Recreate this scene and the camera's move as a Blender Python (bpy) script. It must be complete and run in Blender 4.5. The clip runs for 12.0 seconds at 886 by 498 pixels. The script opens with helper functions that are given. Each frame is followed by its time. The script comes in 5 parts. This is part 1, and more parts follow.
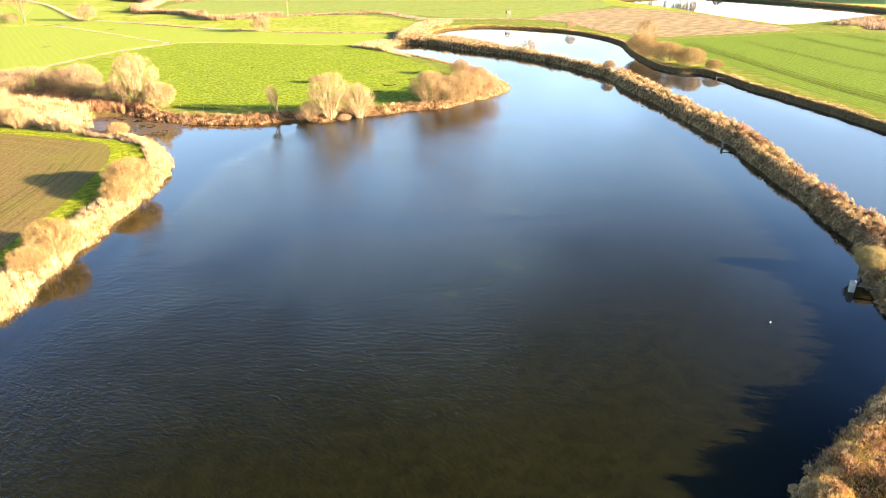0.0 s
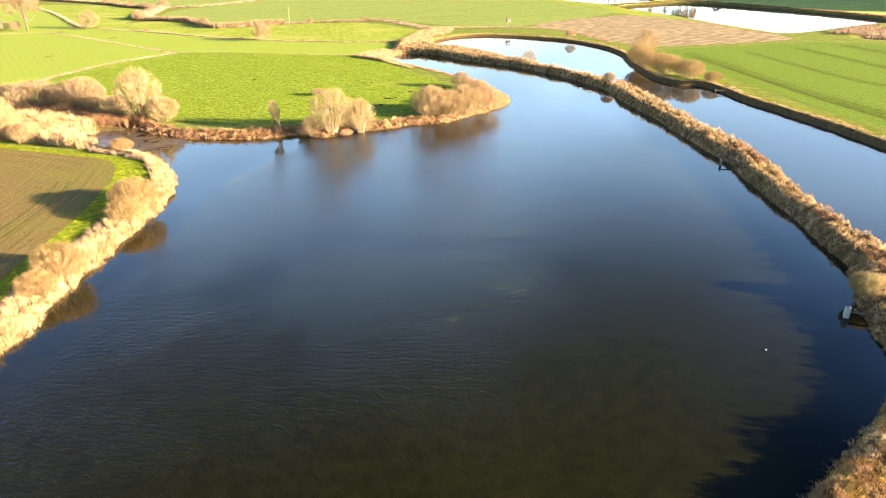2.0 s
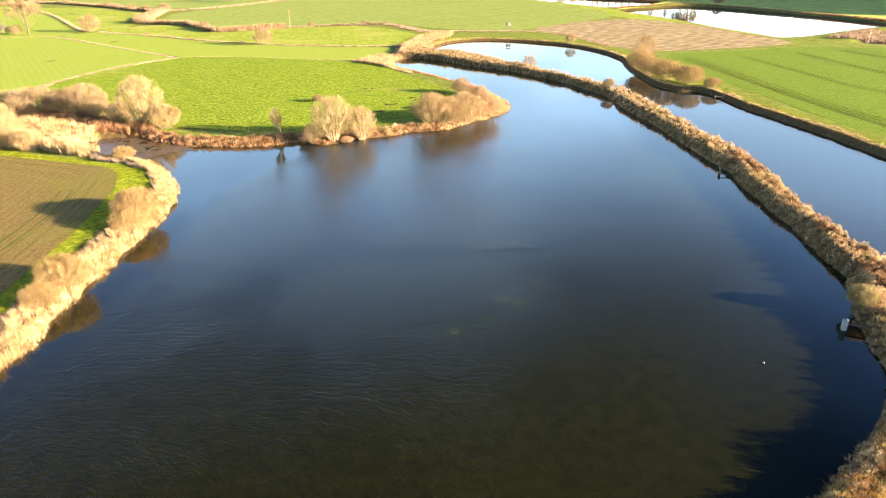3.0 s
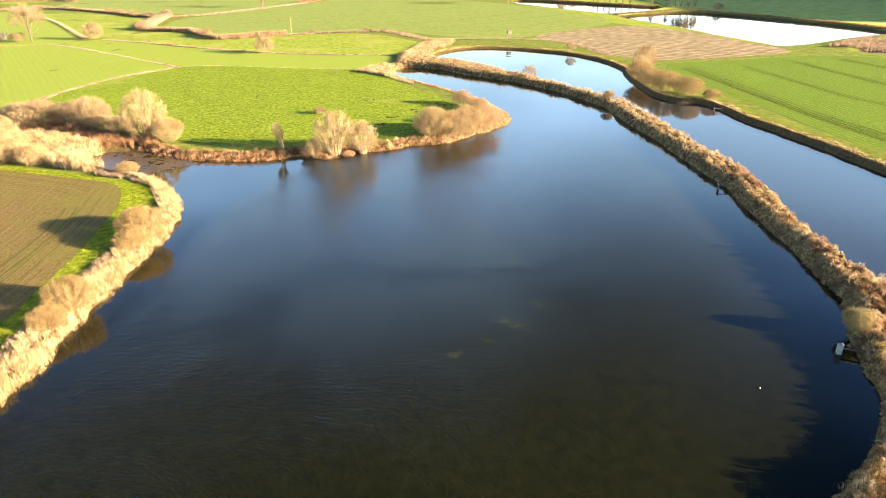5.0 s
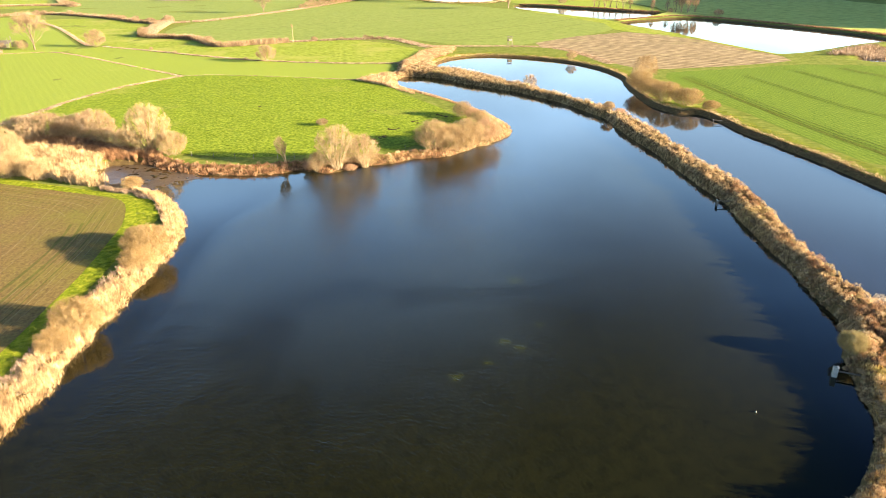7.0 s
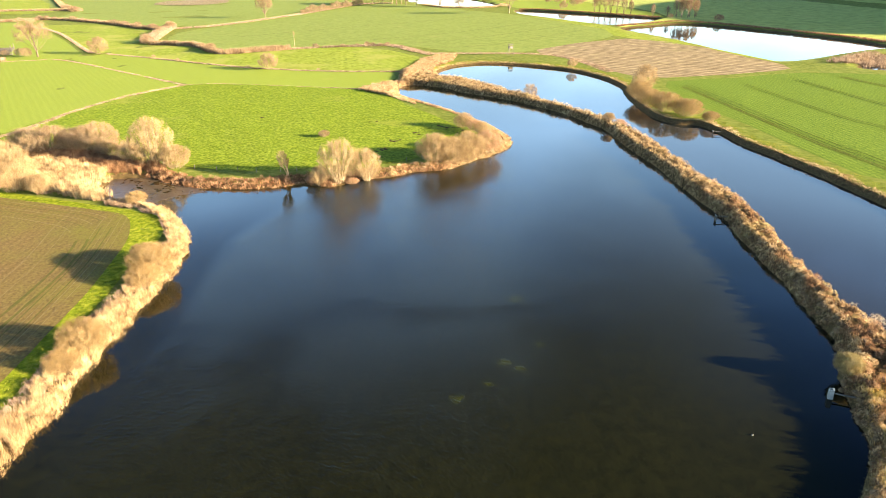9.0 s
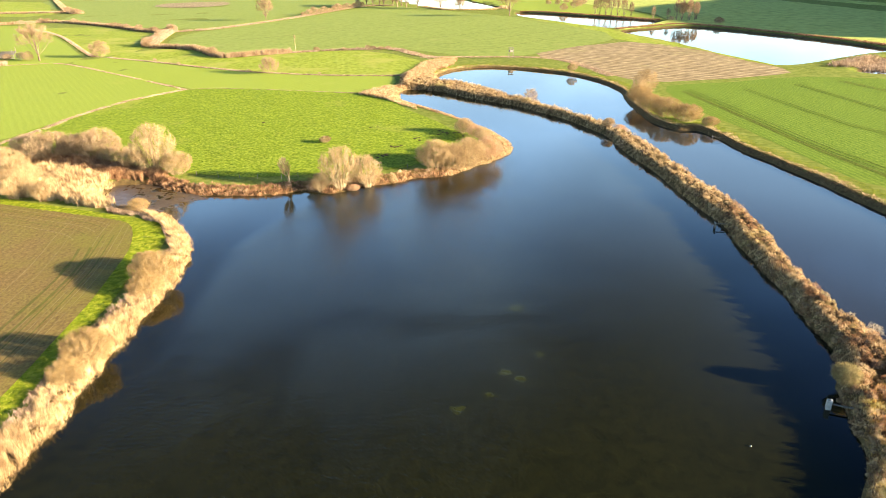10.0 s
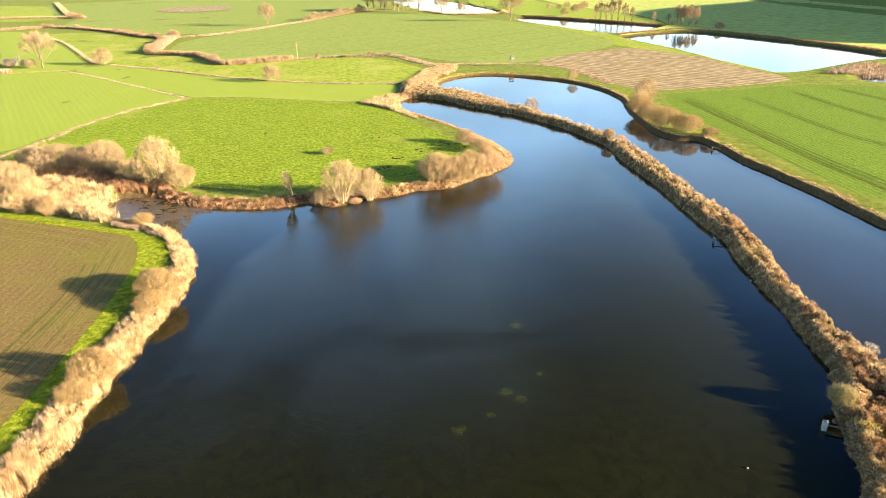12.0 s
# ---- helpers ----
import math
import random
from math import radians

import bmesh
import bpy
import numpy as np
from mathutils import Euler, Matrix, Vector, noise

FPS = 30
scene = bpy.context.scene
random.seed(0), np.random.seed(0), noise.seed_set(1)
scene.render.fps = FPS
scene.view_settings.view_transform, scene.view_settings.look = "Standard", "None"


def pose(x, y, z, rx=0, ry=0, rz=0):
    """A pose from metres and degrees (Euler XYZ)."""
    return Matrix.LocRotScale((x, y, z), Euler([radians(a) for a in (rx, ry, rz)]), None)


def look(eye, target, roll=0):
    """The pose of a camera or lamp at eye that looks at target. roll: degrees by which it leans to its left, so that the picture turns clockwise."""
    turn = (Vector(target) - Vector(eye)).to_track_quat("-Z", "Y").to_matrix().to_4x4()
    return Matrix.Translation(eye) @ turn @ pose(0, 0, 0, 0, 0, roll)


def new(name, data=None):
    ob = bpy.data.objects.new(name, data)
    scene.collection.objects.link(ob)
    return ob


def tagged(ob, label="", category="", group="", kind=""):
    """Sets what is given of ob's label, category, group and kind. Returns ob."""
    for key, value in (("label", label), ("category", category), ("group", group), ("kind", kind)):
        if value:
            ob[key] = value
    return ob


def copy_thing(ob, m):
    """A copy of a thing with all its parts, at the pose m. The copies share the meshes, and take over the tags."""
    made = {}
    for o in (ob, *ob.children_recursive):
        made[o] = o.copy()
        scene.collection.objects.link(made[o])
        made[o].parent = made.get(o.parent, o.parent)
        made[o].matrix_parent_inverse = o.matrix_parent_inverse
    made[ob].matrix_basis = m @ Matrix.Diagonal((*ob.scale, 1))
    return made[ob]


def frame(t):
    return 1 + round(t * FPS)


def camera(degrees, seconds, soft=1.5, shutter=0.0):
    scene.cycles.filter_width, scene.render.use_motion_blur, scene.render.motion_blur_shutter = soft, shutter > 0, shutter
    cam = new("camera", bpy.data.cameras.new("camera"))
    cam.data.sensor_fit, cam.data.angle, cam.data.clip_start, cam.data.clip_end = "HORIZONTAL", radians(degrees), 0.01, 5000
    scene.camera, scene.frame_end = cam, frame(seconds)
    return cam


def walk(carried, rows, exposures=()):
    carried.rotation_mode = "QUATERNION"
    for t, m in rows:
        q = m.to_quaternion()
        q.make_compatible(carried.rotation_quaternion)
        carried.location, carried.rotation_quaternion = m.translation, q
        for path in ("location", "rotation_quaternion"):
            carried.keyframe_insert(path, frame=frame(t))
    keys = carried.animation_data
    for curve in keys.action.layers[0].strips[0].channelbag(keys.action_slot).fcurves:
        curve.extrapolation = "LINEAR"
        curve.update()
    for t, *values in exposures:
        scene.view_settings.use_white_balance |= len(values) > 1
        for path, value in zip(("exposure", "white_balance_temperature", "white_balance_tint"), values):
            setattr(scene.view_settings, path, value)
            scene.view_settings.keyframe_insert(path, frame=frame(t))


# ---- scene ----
# ---------------------------------------------------------------- camera
cam = camera(70.0, 12.0, soft=0.45)
PATH = [
    (0.0, 0.032, 0.037, 32.991, 64.979, 0.900, -0.009),
    (1.5, 0.017, 0.112, 35.107, 65.127, 0.901, 0.028),
    (3.0, 0.009, 0.168, 37.200, 65.268, 0.913, 0.069),
    (4.5, 0.008, 0.204, 39.280, 65.405, 0.937, 0.114),
    (6.0, 0.015, 0.222, 41.353, 65.535, 0.973, 0.163),
    (7.5, 0.028, 0.221, 43.427, 65.661, 1.021, 0.217),
    (9.0, 0.048, 0.200, 45.510, 65.780, 1.080, 0.275),
    (10.5, 0.076, 0.161, 47.610, 65.894, 1.151, 0.337),
    (12.0, 0.110, 0.103, 49.734, 66.003, 1.233, 0.403),
]
EXPOSURE = [(0.0, 3.19, 6700, 15), (1.5, 3.05, 6660, 14), (3.0, 2.96, 6620, 13), (6.0, 2.89, 6560, 11.5), (12.0, 2.82, 6350, 9)]
walk(cam, [(t, pose(x, y, z, rx, ry, rz)) for t, x, y, z, rx, ry, rz in PATH], EXPOSURE)

# ---------------------------------------------------------------- light
SUN_HEIGHT, SUN_TURN = 12.5, 107.0      # degrees above the horizon; clockwise from +y
world = bpy.data.worlds.new("sky")
scene.world = world
world.use_nodes = True
wn, wl = world.node_tree.nodes, world.node_tree.links
wn.clear()
w_out, w_bg, w_sky = wn.new("ShaderNodeOutputWorld"), wn.new("ShaderNodeBackground"), wn.new("ShaderNodeTexSky")
w_sky.sky_type, w_sky.sun_disc = "NISHITA", False
w_sky.sun_elevation, w_sky.sun_rotation = radians(SUN_HEIGHT), radians(SUN_TURN)
w_sky.air_density, w_sky.dust_density, w_sky.ozone_density = 1.0, 0.5, 1.5
w_bg.inputs["Strength"].default_value = 0.09
# a clear winter sky: pale at the horizon, deep blue overhead
w_way, w_sep, w_ramp, w_mul = wn.new("ShaderNodeTexCoord"), wn.new("ShaderNodeSeparateXYZ"), wn.new("ShaderNodeValToRGB"), wn.new("ShaderNodeMix")
wl.new(w_way.outputs["Generated"], w_sep.inputs[0])
wl.new(w_sep.outputs["Z"], w_ramp.inputs[0])
for w_k, (w_at, w_c) in enumerate(((0.0, (0.86, 0.85, 0.95)), (0.2, (1.06, 1.12, 1.25)), (0.3, (1.07, 1.19, 1.31)), (0.37, (0.63, 0.78, 0.99)), (0.45, (0.275, 0.375, 0.54)), (0.58, (0.062, 0.104, 0.2)), (0.9, (0.028, 0.042, 0.09)))):
    if w_k > 1:
        w_ramp.color_ramp.elements.new(w_at)
    w_ramp.color_ramp.elements[w_k].position, w_ramp.color_ramp.elements[w_k].color = w_at, (*w_c, 1)
w_mul.data_type, w_mul.blend_type = "RGBA", "MULTIPLY"
w_mul.inputs[0].default_value = 1.0
wl.new(w_sky.outputs[0], w_mul.inputs[6])
wl.new(w_ramp.outputs[0], w_mul.inputs[7])
# thin high cloud
w_map, w_cloud, w_range, w_veil = wn.new("ShaderNodeMapping"), wn.new("ShaderNodeTexNoise"), wn.new("ShaderNodeMapRange"), wn.new("ShaderNodeMix")
w_map.inputs["Scale"].default_value = (1.6, 2.6, 4.0)
w_cloud.inputs["Scale"].default_value, w_cloud.inputs["Detail"].default_value = 1.3, 6.0
wl.new(w_way.outputs["Generated"], w_map.inputs["Vector"])
wl.new(w_map.outputs[0], w_cloud.inputs["Vector"])
w_range.inputs[1].default_value, w_range.inputs[2].default_value, w_range.inputs[3].default_value, w_range.inputs[4].default_value = 0.45, 0.75, 0.9, 1.7
wl.new(w_cloud.outputs["Fac"], w_range.inputs[0])
w_veil.data_type, w_veil.blend_type = "RGBA", "MULTIPLY"
w_veil.inputs[0].default_value = 1.0
wl.new(w_mul.outputs[2], w_veil.inputs[6])
wl.new(w_range.outputs[0], w_veil.inputs[7])
wl.new(w_veil.outputs[2], w_bg.inputs[0])
wl.new(w_bg.outputs[0], w_out.inputs[0])
sun = new("sun", bpy.data.lights.new("sun", "SUN"))
sun.data.energy, sun.data.angle, sun.data.color = 5.0, radians(0.6), (1.0, 0.8, 0.55)
to_sun = Vector((math.sin(radians(SUN_TURN)) * math.cos(radians(SUN_HEIGHT)),
                 math.cos(radians(SUN_TURN)) * math.cos(radians(SUN_HEIGHT)), math.sin(radians(SUN_HEIGHT))))
sun.matrix_world = look(to_sun * 300, (0, 0, 0))


# ---------------------------------------------------------------- materials
def shader(name, rough=0.9, spec=0.2):
    m = bpy.data.materials.new(name)
    m.use_nodes = True
    n, l = m.node_tree.nodes, m.node_tree.links
    b = n["Principled BSDF"]
    b.inputs["Roughness"].default_value = rough
    b.inputs["Specular IOR Level"].default_value = spec
    return m, n, l, b


def place(n, l, stretch=(1, 1, 1), turn=0.0):
    """World position, turned about z by so many degrees and stretched."""
    g, mp, st = n.new("ShaderNodeNewGeometry"), n.new("ShaderNodeMapping"), n.new("ShaderNodeMapping")
    mp.inputs["Rotation"].default_value = (0, 0, radians(turn))
    st.inputs["Scale"].default_value = stretch
    l.new(g.outputs["Position"], mp.inputs["Vector"])
    l.new(mp.outputs["Vector"], st.inputs["Vector"])
    return st.outputs["Vector"]


def noise_at(n, l, where, scale, detail=4.0, rough=0.55, warp=0.0):
    t = n.new("ShaderNodeTexNoise")
    t.inputs["Scale"].default_value, t.inputs["Detail"].default_value, t.inputs["Roughness"].default_value = scale, detail, rough
    t.inputs["Distortion"].default_value = warp
    if where is not None:
        l.new(where, t.inputs["Vector"])
    return t.outputs["Fac"]


def ramp(n, l, fac, *stops):
    r = n.new("ShaderNodeValToRGB")
    e = r.color_ramp.elements
    while len(e) < len(stops):
        e.new(0.5)
    for k, (at, c) in enumerate(stops):
        e[k].position, e[k].color = at, (*c, 1) if len(c) == 3 else c
    l.new(fac, r.inputs[0])
    return r.outputs[0]


def span(n, l, fac, a, b, lo=0.0, hi=1.0):
    r = n.new("ShaderNodeMapRange")
    r.inputs[1].default_value, r.inputs[2].default_value, r.inputs[3].default_value, r.inputs[4].default_value = a, b, lo, hi
    l.new(fac, r.inputs[0])
    return r.outputs[0]


def blend(n, l, fac, a, b, how="MIX"):
    m = n.new("ShaderNodeMix")
    m.data_type, m.blend_type = "RGBA", how
    for sock, v in ((m.inputs[0], fac), (m.inputs[6], a), (m.inputs[7], b)):
        if isinstance(v, (int, float)):
            sock.default_value = v
        elif isinstance(v, tuple):
            sock.default_value = (*v, 1)
        else:
            l.new(v, sock)
    return m.outputs[2]


def maths(n, l, op, a, b=0.0):
    m = n.new("ShaderNodeMath")
    m.operation = op
    for sock, v in ((m.inputs[0], a), (m.inputs[1], b)):
        if isinstance(v, (int, float)):
            sock.default_value = v
        else:
            l.new(v, sock)
    return m.outputs[0]


def relief(n, l, b, height, strength, distance):
    p = n.new("ShaderNodeBump")
    p.inputs["Strength"].default_value, p.inputs["Distance"].default_value = strength, distance
    l.new(height, p.inputs["Height"])
    l.new(p.outputs[0], b.inputs["Normal"])


def wave_at(n, l, where, scale, warp=1.0, detail=2.0):
    t = n.new("ShaderNodeTexWave")
    t.wave_type, t.bands_direction = "BANDS", "X"
    t.inputs["Scale"].default_value, t.inputs["Distortion"].default_value, t.inputs["Detail"].default_value = scale, warp, detail
    l.new(where, t.inputs["Vector"])
    return t.outputs["Fac"]


def grass_material(name, dark, mid, light, dry, lump=0.6, rows=0.0, row_turn=0.0, row_scale=0.3, dry_from=0.62, bump=0.25, row_warp=0.6):
    """Turf or young crop: three greens in clumps of two sizes, dry stretches, faint rows."""
    m, n, l, b = shader(name, 0.95, 0.03)
    at = place(n, l)
    big = noise_at(n, l, at, 0.035, 5, 0.6)
    fine = noise_at(n, l, at, lump, 6, 0.65)
    c = ramp(n, l, fine, (0.32, dark), (0.5, mid), (0.68, light))
    c = blend(n, l, span(n, l, big, dry_from, dry_from + 0.12, 0, 0.75), c, dry)
    h = fine
    if rows:
        w = wave_at(n, l, place(n, l, (1, 1, 1), row_turn), row_scale, row_warp, 3)
        c = blend(n, l, maths(n, l, "MULTIPLY", w, rows), c, dark)
        h = maths(n, l, "ADD", fine, maths(n, l, "MULTIPLY", w, -rows))
    l.new(c, b.inputs["Base Color"])
    relief(n, l, b, h, 0.9, bump)
    return m


def soil_material(name, dark, mid, light, green, green_from, turn, row_scale, row_warp=1.5, bump=0.15, rows=0.4, clods=1.8):
    """Tilled ground: clods, seed rows, a haze of weeds."""
    m, n, l, b = shader(name, 0.95, 0.1)
    at = place(n, l)
    big = noise_at(n, l, at, 0.03, 5, 0.62)
    clod = noise_at(n, l, at, clods, 6, 0.7)
    w = wave_at(n, l, place(n, l, (1, 1, 1), turn), row_scale, row_warp, 3)
    both = maths(n, l, "ADD", maths(n, l, "MULTIPLY", clod, 1 - rows), maths(n, l, "MULTIPLY", w, rows))
    c = ramp(n, l, both, (0.25, dark), (0.5, mid), (0.75, light))
    mix = maths(n, l, "ADD", maths(n, l, "MULTIPLY", big, 0.7), maths(n, l, "MULTIPLY", clod, 0.3))
    c = blend(n, l, span(n, l, mix, green_from, green_from + 0.14, 0, 0.6), c, green)
    l.new(c, b.inputs["Base Color"])
    relief(n, l, b, both, 1.0, bump)
    return m


def stalk_material(name, dark, mid, light, other=None, share=0.2, sheen=0.08, single=0.3, clump=0.8, thin=0.2):
    """Dry stalks, twigs, blades: each island takes its own tone; patches of a few metres differ."""
    m, n, l, b = shader(name, 0.75, sheen)
    g = n.new("ShaderNodeNewGeometry")
    rnd = g.outputs["Random Per Island"]
    patch = span(n, l, noise_at(n, l, place(n, l), clump, 4, 0.6), 0.3, 0.7)
    f = maths(n, l, "ADD", maths(n, l, "MULTIPLY", rnd, single), maths(n, l, "MULTIPLY", patch, 1 - single))
    c = ramp(n, l, f, (0.15, dark), (0.5, mid), (0.85, light))
    if other:
        wide = noise_at(n, l, place(n, l), 0.12, 3, 0.6)
        c = blend(n, l, span(n, l, wide, 1 - share - 0.25, 1 - share + 0.05, 0, 0.9), c, other)
    l.new(c, b.inputs["Base Color"])
    # thin blades and twigs let light through
    through_it, both = n.new("ShaderNodeBsdfTranslucent"), n.new("ShaderNodeMixShader")
    l.new(c, through_it.inputs["Color"])
    both.inputs[0].default_value = thin
    l.new(b.outputs[0], both.inputs[1])
    l.new(through_it.outputs[0], both.inputs[2])
    l.new(both.outputs[0], n["Material Output"].inputs["Surface"])
    return m


def water_material():
    m, n, l, b = shader("pond_water", 0.04, 0.5)
    b.inputs["IOR"].default_value = 1.333
    at = place(n, l)
    # body colour: peaty olive, with cloudier stretches and sunken weed
    cloud = maths(n, l, "ADD", maths(n, l, "MULTIPLY", noise_at(n, l, at, 0.02, 5, 0.6), 0.45), maths(n, l, "MULTIPLY", noise_at(n, l, at, 0.6, 6, 0.75), 0.55))
    body = ramp(n, l, cloud, (0.38, (0.0048, 0.0054, 0.0013)), (0.62, (0.0112, 0.0116, 0.0028)))
    for wx, wy, wr in ((0.6, 59.3, 1.1), (6.6, 66.5, 1.3), (8.3, 65.2, 0.9), (4.3, 62.2, 0.6), (9.6, 83, 2.2), (11.5, 70.5, 0.6)):
        far = n.new("ShaderNodeVectorMath")
        far.operation = "DISTANCE"
        far.inputs[1].default_value = (wx, wy, 0)
        l.new(at, far.inputs[0])
        edge = maths(n, l, "ADD", far.outputs["Value"], maths(n, l, "MULTIPLY", noise_at(n, l, at, 1.3, 4), 1.6))
        body = blend(n, l, span(n, l, edge, wr * 0.4 + 0.55, wr * 0.4 + 1.5, 0.75, 0.0), body, (0.024, 0.028, 0.004))
    # clouded shallows towards the dam, greyer water beyond it
    east = n.new("ShaderNodeSeparateXYZ")
    l.new(at, east.inputs[0])
    drift = maths(n, l, "ADD", east.outputs[0], maths(n, l, "MULTIPLY", maths(n, l, "SUBTRACT", noise_at(n, l, at, 0.05, 4), 0.5), 24.0))
    murk = maths(n, l, "MULTIPLY", span(n, l, drift, 14, 42, 0, 0.8), span(n, l, east.outputs[1], 54, 98, 0.05, 1.0))
    body = blend(n, l, murk, body, (0.0195, 0.0225, 0.0122))
    body = blend(n, l, span(n, l, east.outputs[0], 52, 58), body, (0.017, 0.0185, 0.017))
    l.new(body, b.inputs["Base Color"])
    # wind: short ripples running across the pond, calm in the lee of the banks
    rip = noise_at(n, l, place(n, l, (1.0, 0.36, 1.0), -48), 4.2, 2, 0.5, 0.3)
    small = noise_at(n, l, place(n, l, (1.0, 0.45, 1.0), -62), 7.5, 2, 0.5)
    gust = noise_at(n, l, at, 0.03, 4, 0.6, 0.6)
    amp = span(n, l, gust, 0.36, 0.56, 0.5, 1.0)
    inner = n.new("ShaderNodeSeparateXYZ")
    l.new(at, inner.inputs[0])
    amp = maths(n, l, "MULTIPLY", amp, span(n, l, maths(n, l, "SUBTRACT", inner.outputs[1], maths(n, l, "MULTIPLY", inner.outputs[0], 0.8)), 16, 56, 0.4, 1.0))
    amp = maths(n, l, "MULTIPLY", amp, span(n, l, inner.outputs[1], 150, 190, 1.0, 0.12))
    sx = n.new("ShaderNodeSeparateXYZ")
    l.new(at, sx.inputs[0])
    wander = maths(n, l, "MULTIPLY", maths(n, l, "SUBTRACT", noise_at(n, l, at, 0.06, 3), 0.5), 14.0)
    x = maths(n, l, "ADD", sx.outputs[0], wander)
    lee_east = span(n, l, x, 4, 36, 1.0, 0.03)
    west_edge = maths(n, l, "MULTIPLY", maths(n, l, "MAXIMUM", maths(n, l, "SUBTRACT", sx.outputs[1], 106.0), 0.0), 0.36)
    lee_west = span(n, l, maths(n, l, "SUBTRACT", sx.outputs[0], west_edge), -41.5, -38.0, 0.05, 1.0)
    h = maths(n, l, "ADD", rip, maths(n, l, "MULTIPLY", small, 0.3))
    h = maths(n, l, "MULTIPLY", h, maths(n, l, "MULTIPLY", amp, maths(n, l, "MULTIPLY", lee_east, lee_west)))
    relief(n, l, b, h, 1.0, 0.064)
    ruffled = maths(n, l, "MULTIPLY", amp, maths(n, l, "MULTIPLY", lee_east, lee_west))
    l.new(span(n, l, ruffled, 0.0, 1.0, 0.03, 0.16), b.inputs["Roughness"])
    return m


WATER = water_material()
def bank_material():
    """Open turf that turns to bare, straw-littered earth along the water."""
    m = grass_material("bank_turf", (0.09, 0.11, 0.015), (0.15, 0.18, 0.03), (0.21, 0.22, 0.05), (0.19, 0.17, 0.05), 0.5)
    n, l = m.node_tree.nodes, m.node_tree.links
    b = n["Principled BSDF"]
    turf = b.inputs["Base Color"].links[0].from_socket
    a = n.new("ShaderNodeAttribute")
    a.attribute_name = "shore"
    at = place(n, l)
    litter = ramp(n, l, noise_at(n, l, at, 1.6, 6, 0.7), (0.3, (0.035, 0.024, 0.011)), (0.55, (0.10, 0.07, 0.03)), (0.75, (0.2, 0.145, 0.065)))
    d = maths(n, l, "ADD", a.outputs["Fac"], maths(n, l, "MULTIPLY", noise_at(n, l, at, 0.4, 3), 3.0))
    l.new(blend(n, l, span(n, l, d, 2.8, 4.6), litter, turf), b.inputs["Base Color"])
    return m


BANK = bank_material()
MEADOW = grass_material("meadow_turf", (0.06, 0.09, 0.006), (0.155, 0.214, 0.015), (0.265, 0.315, 0.034), (0.235, 0.25, 0.045), 1.3, dry_from=0.6, bump=0.28)
# pasture greens brightened a little as painted-in distant haze
PASTURE = grass_material("pasture_turf", (0.15, 0.195, 0.024), (0.225, 0.282, 0.038), (0.295, 0.345, 0.06), (0.28, 0.31, 0.06), 1.6, 0.16, -35, 0.13, bump=0.08)
# hillside greens set paler than other pasture to lighten the hill's shade
HILL_LIFTED = grass_material("hill_pasture_lifted", (0.22, 0.26, 0.06), (0.32, 0.36, 0.085), (0.40, 0.43, 0.11), (0.38, 0.35, 0.10), 0.15, bump=0.1)
CROP = grass_material("young_crop", (0.036, 0.072, 0.008), (0.125, 0.188, 0.02), (0.24, 0.305, 0.048), (0.21, 0.23, 0.04), 2.6, 0.34, -4.8, 0.21, bump=0.04, row_warp=0.5)
# aerial haze put into the colour: paler, bluer greens than the near crop
CROP_FAR = grass_material("hazed_far_crop", (0.15, 0.192, 0.04), (0.19, 0.234, 0.052), (0.23, 0.266, 0.066), (0.24, 0.25, 0.074), 0.3, 0.06, 60, 0.06, bump=0.02)
VERGE = grass_material("grass_margin", (0.075, 0.105, 0.007), (0.165, 0.205, 0.011), (0.29, 0.305, 0.028), (0.29, 0.28, 0.04), 0.9, bump=0.4)
UPLAND = grass_material("tussocky_meadow", (0.13, 0.165, 0.018), (0.215, 0.265, 0.03), (0.30, 0.335, 0.055), (0.30, 0.30, 0.07), 0.5, dry_from=0.52, bump=0.5)
TILLED = soil_material("tilled_soil", (0.06, 0.042, 0.014), (0.148, 0.1, 0.033), (0.245, 0.17, 0.062), (0.14, 0.145, 0.016), 0.44, -4, 0.22, 3.0, 0.05, 0.05, 2.6)
STUBBLE = soil_material("maize_stubble", (0.10, 0.07, 0.035), (0.23, 0.17, 0.085), (0.42, 0.325, 0.18), (0.22, 0.23, 0.05), 0.56, -47, 0.07, 3.5, 0.15, 0.2, 0.22)
MUD = soil_material("pond_mud", (0.039, 0.0265, 0.014), (0.0663, 0.0468, 0.025), (0.109, 0.078, 0.0429), (0.078, 0.0624, 0.0273), 0.55, 70, 0.3, 4, 0.05, 0.05)
MUD.node_tree.nodes["Principled BSDF"].inputs["Roughness"].default_value = 0.4
MUD.node_tree.nodes["Principled BSDF"].inputs["Specular IOR Level"].default_value = 0.5
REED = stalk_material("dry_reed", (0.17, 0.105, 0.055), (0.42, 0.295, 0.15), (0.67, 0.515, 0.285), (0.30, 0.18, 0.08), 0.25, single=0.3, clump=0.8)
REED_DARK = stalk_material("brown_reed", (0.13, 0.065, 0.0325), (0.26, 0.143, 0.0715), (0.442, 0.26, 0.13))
SEDGE = stalk_material("dry_sedge", (0.12, 0.07, 0.03), (0.44, 0.3, 0.15), (0.74, 0.57, 0.33), (0.30, 0.29, 0.07), 0.2, single=0.25, clump=0.7, thin=0.22)
HEATH = stalk_material("brown_heath", (0.09, 0.046, 0.023), (0.30, 0.165, 0.082), (0.56, 0.36, 0.2), single=0.25, clump=0.7, thin=0.2)
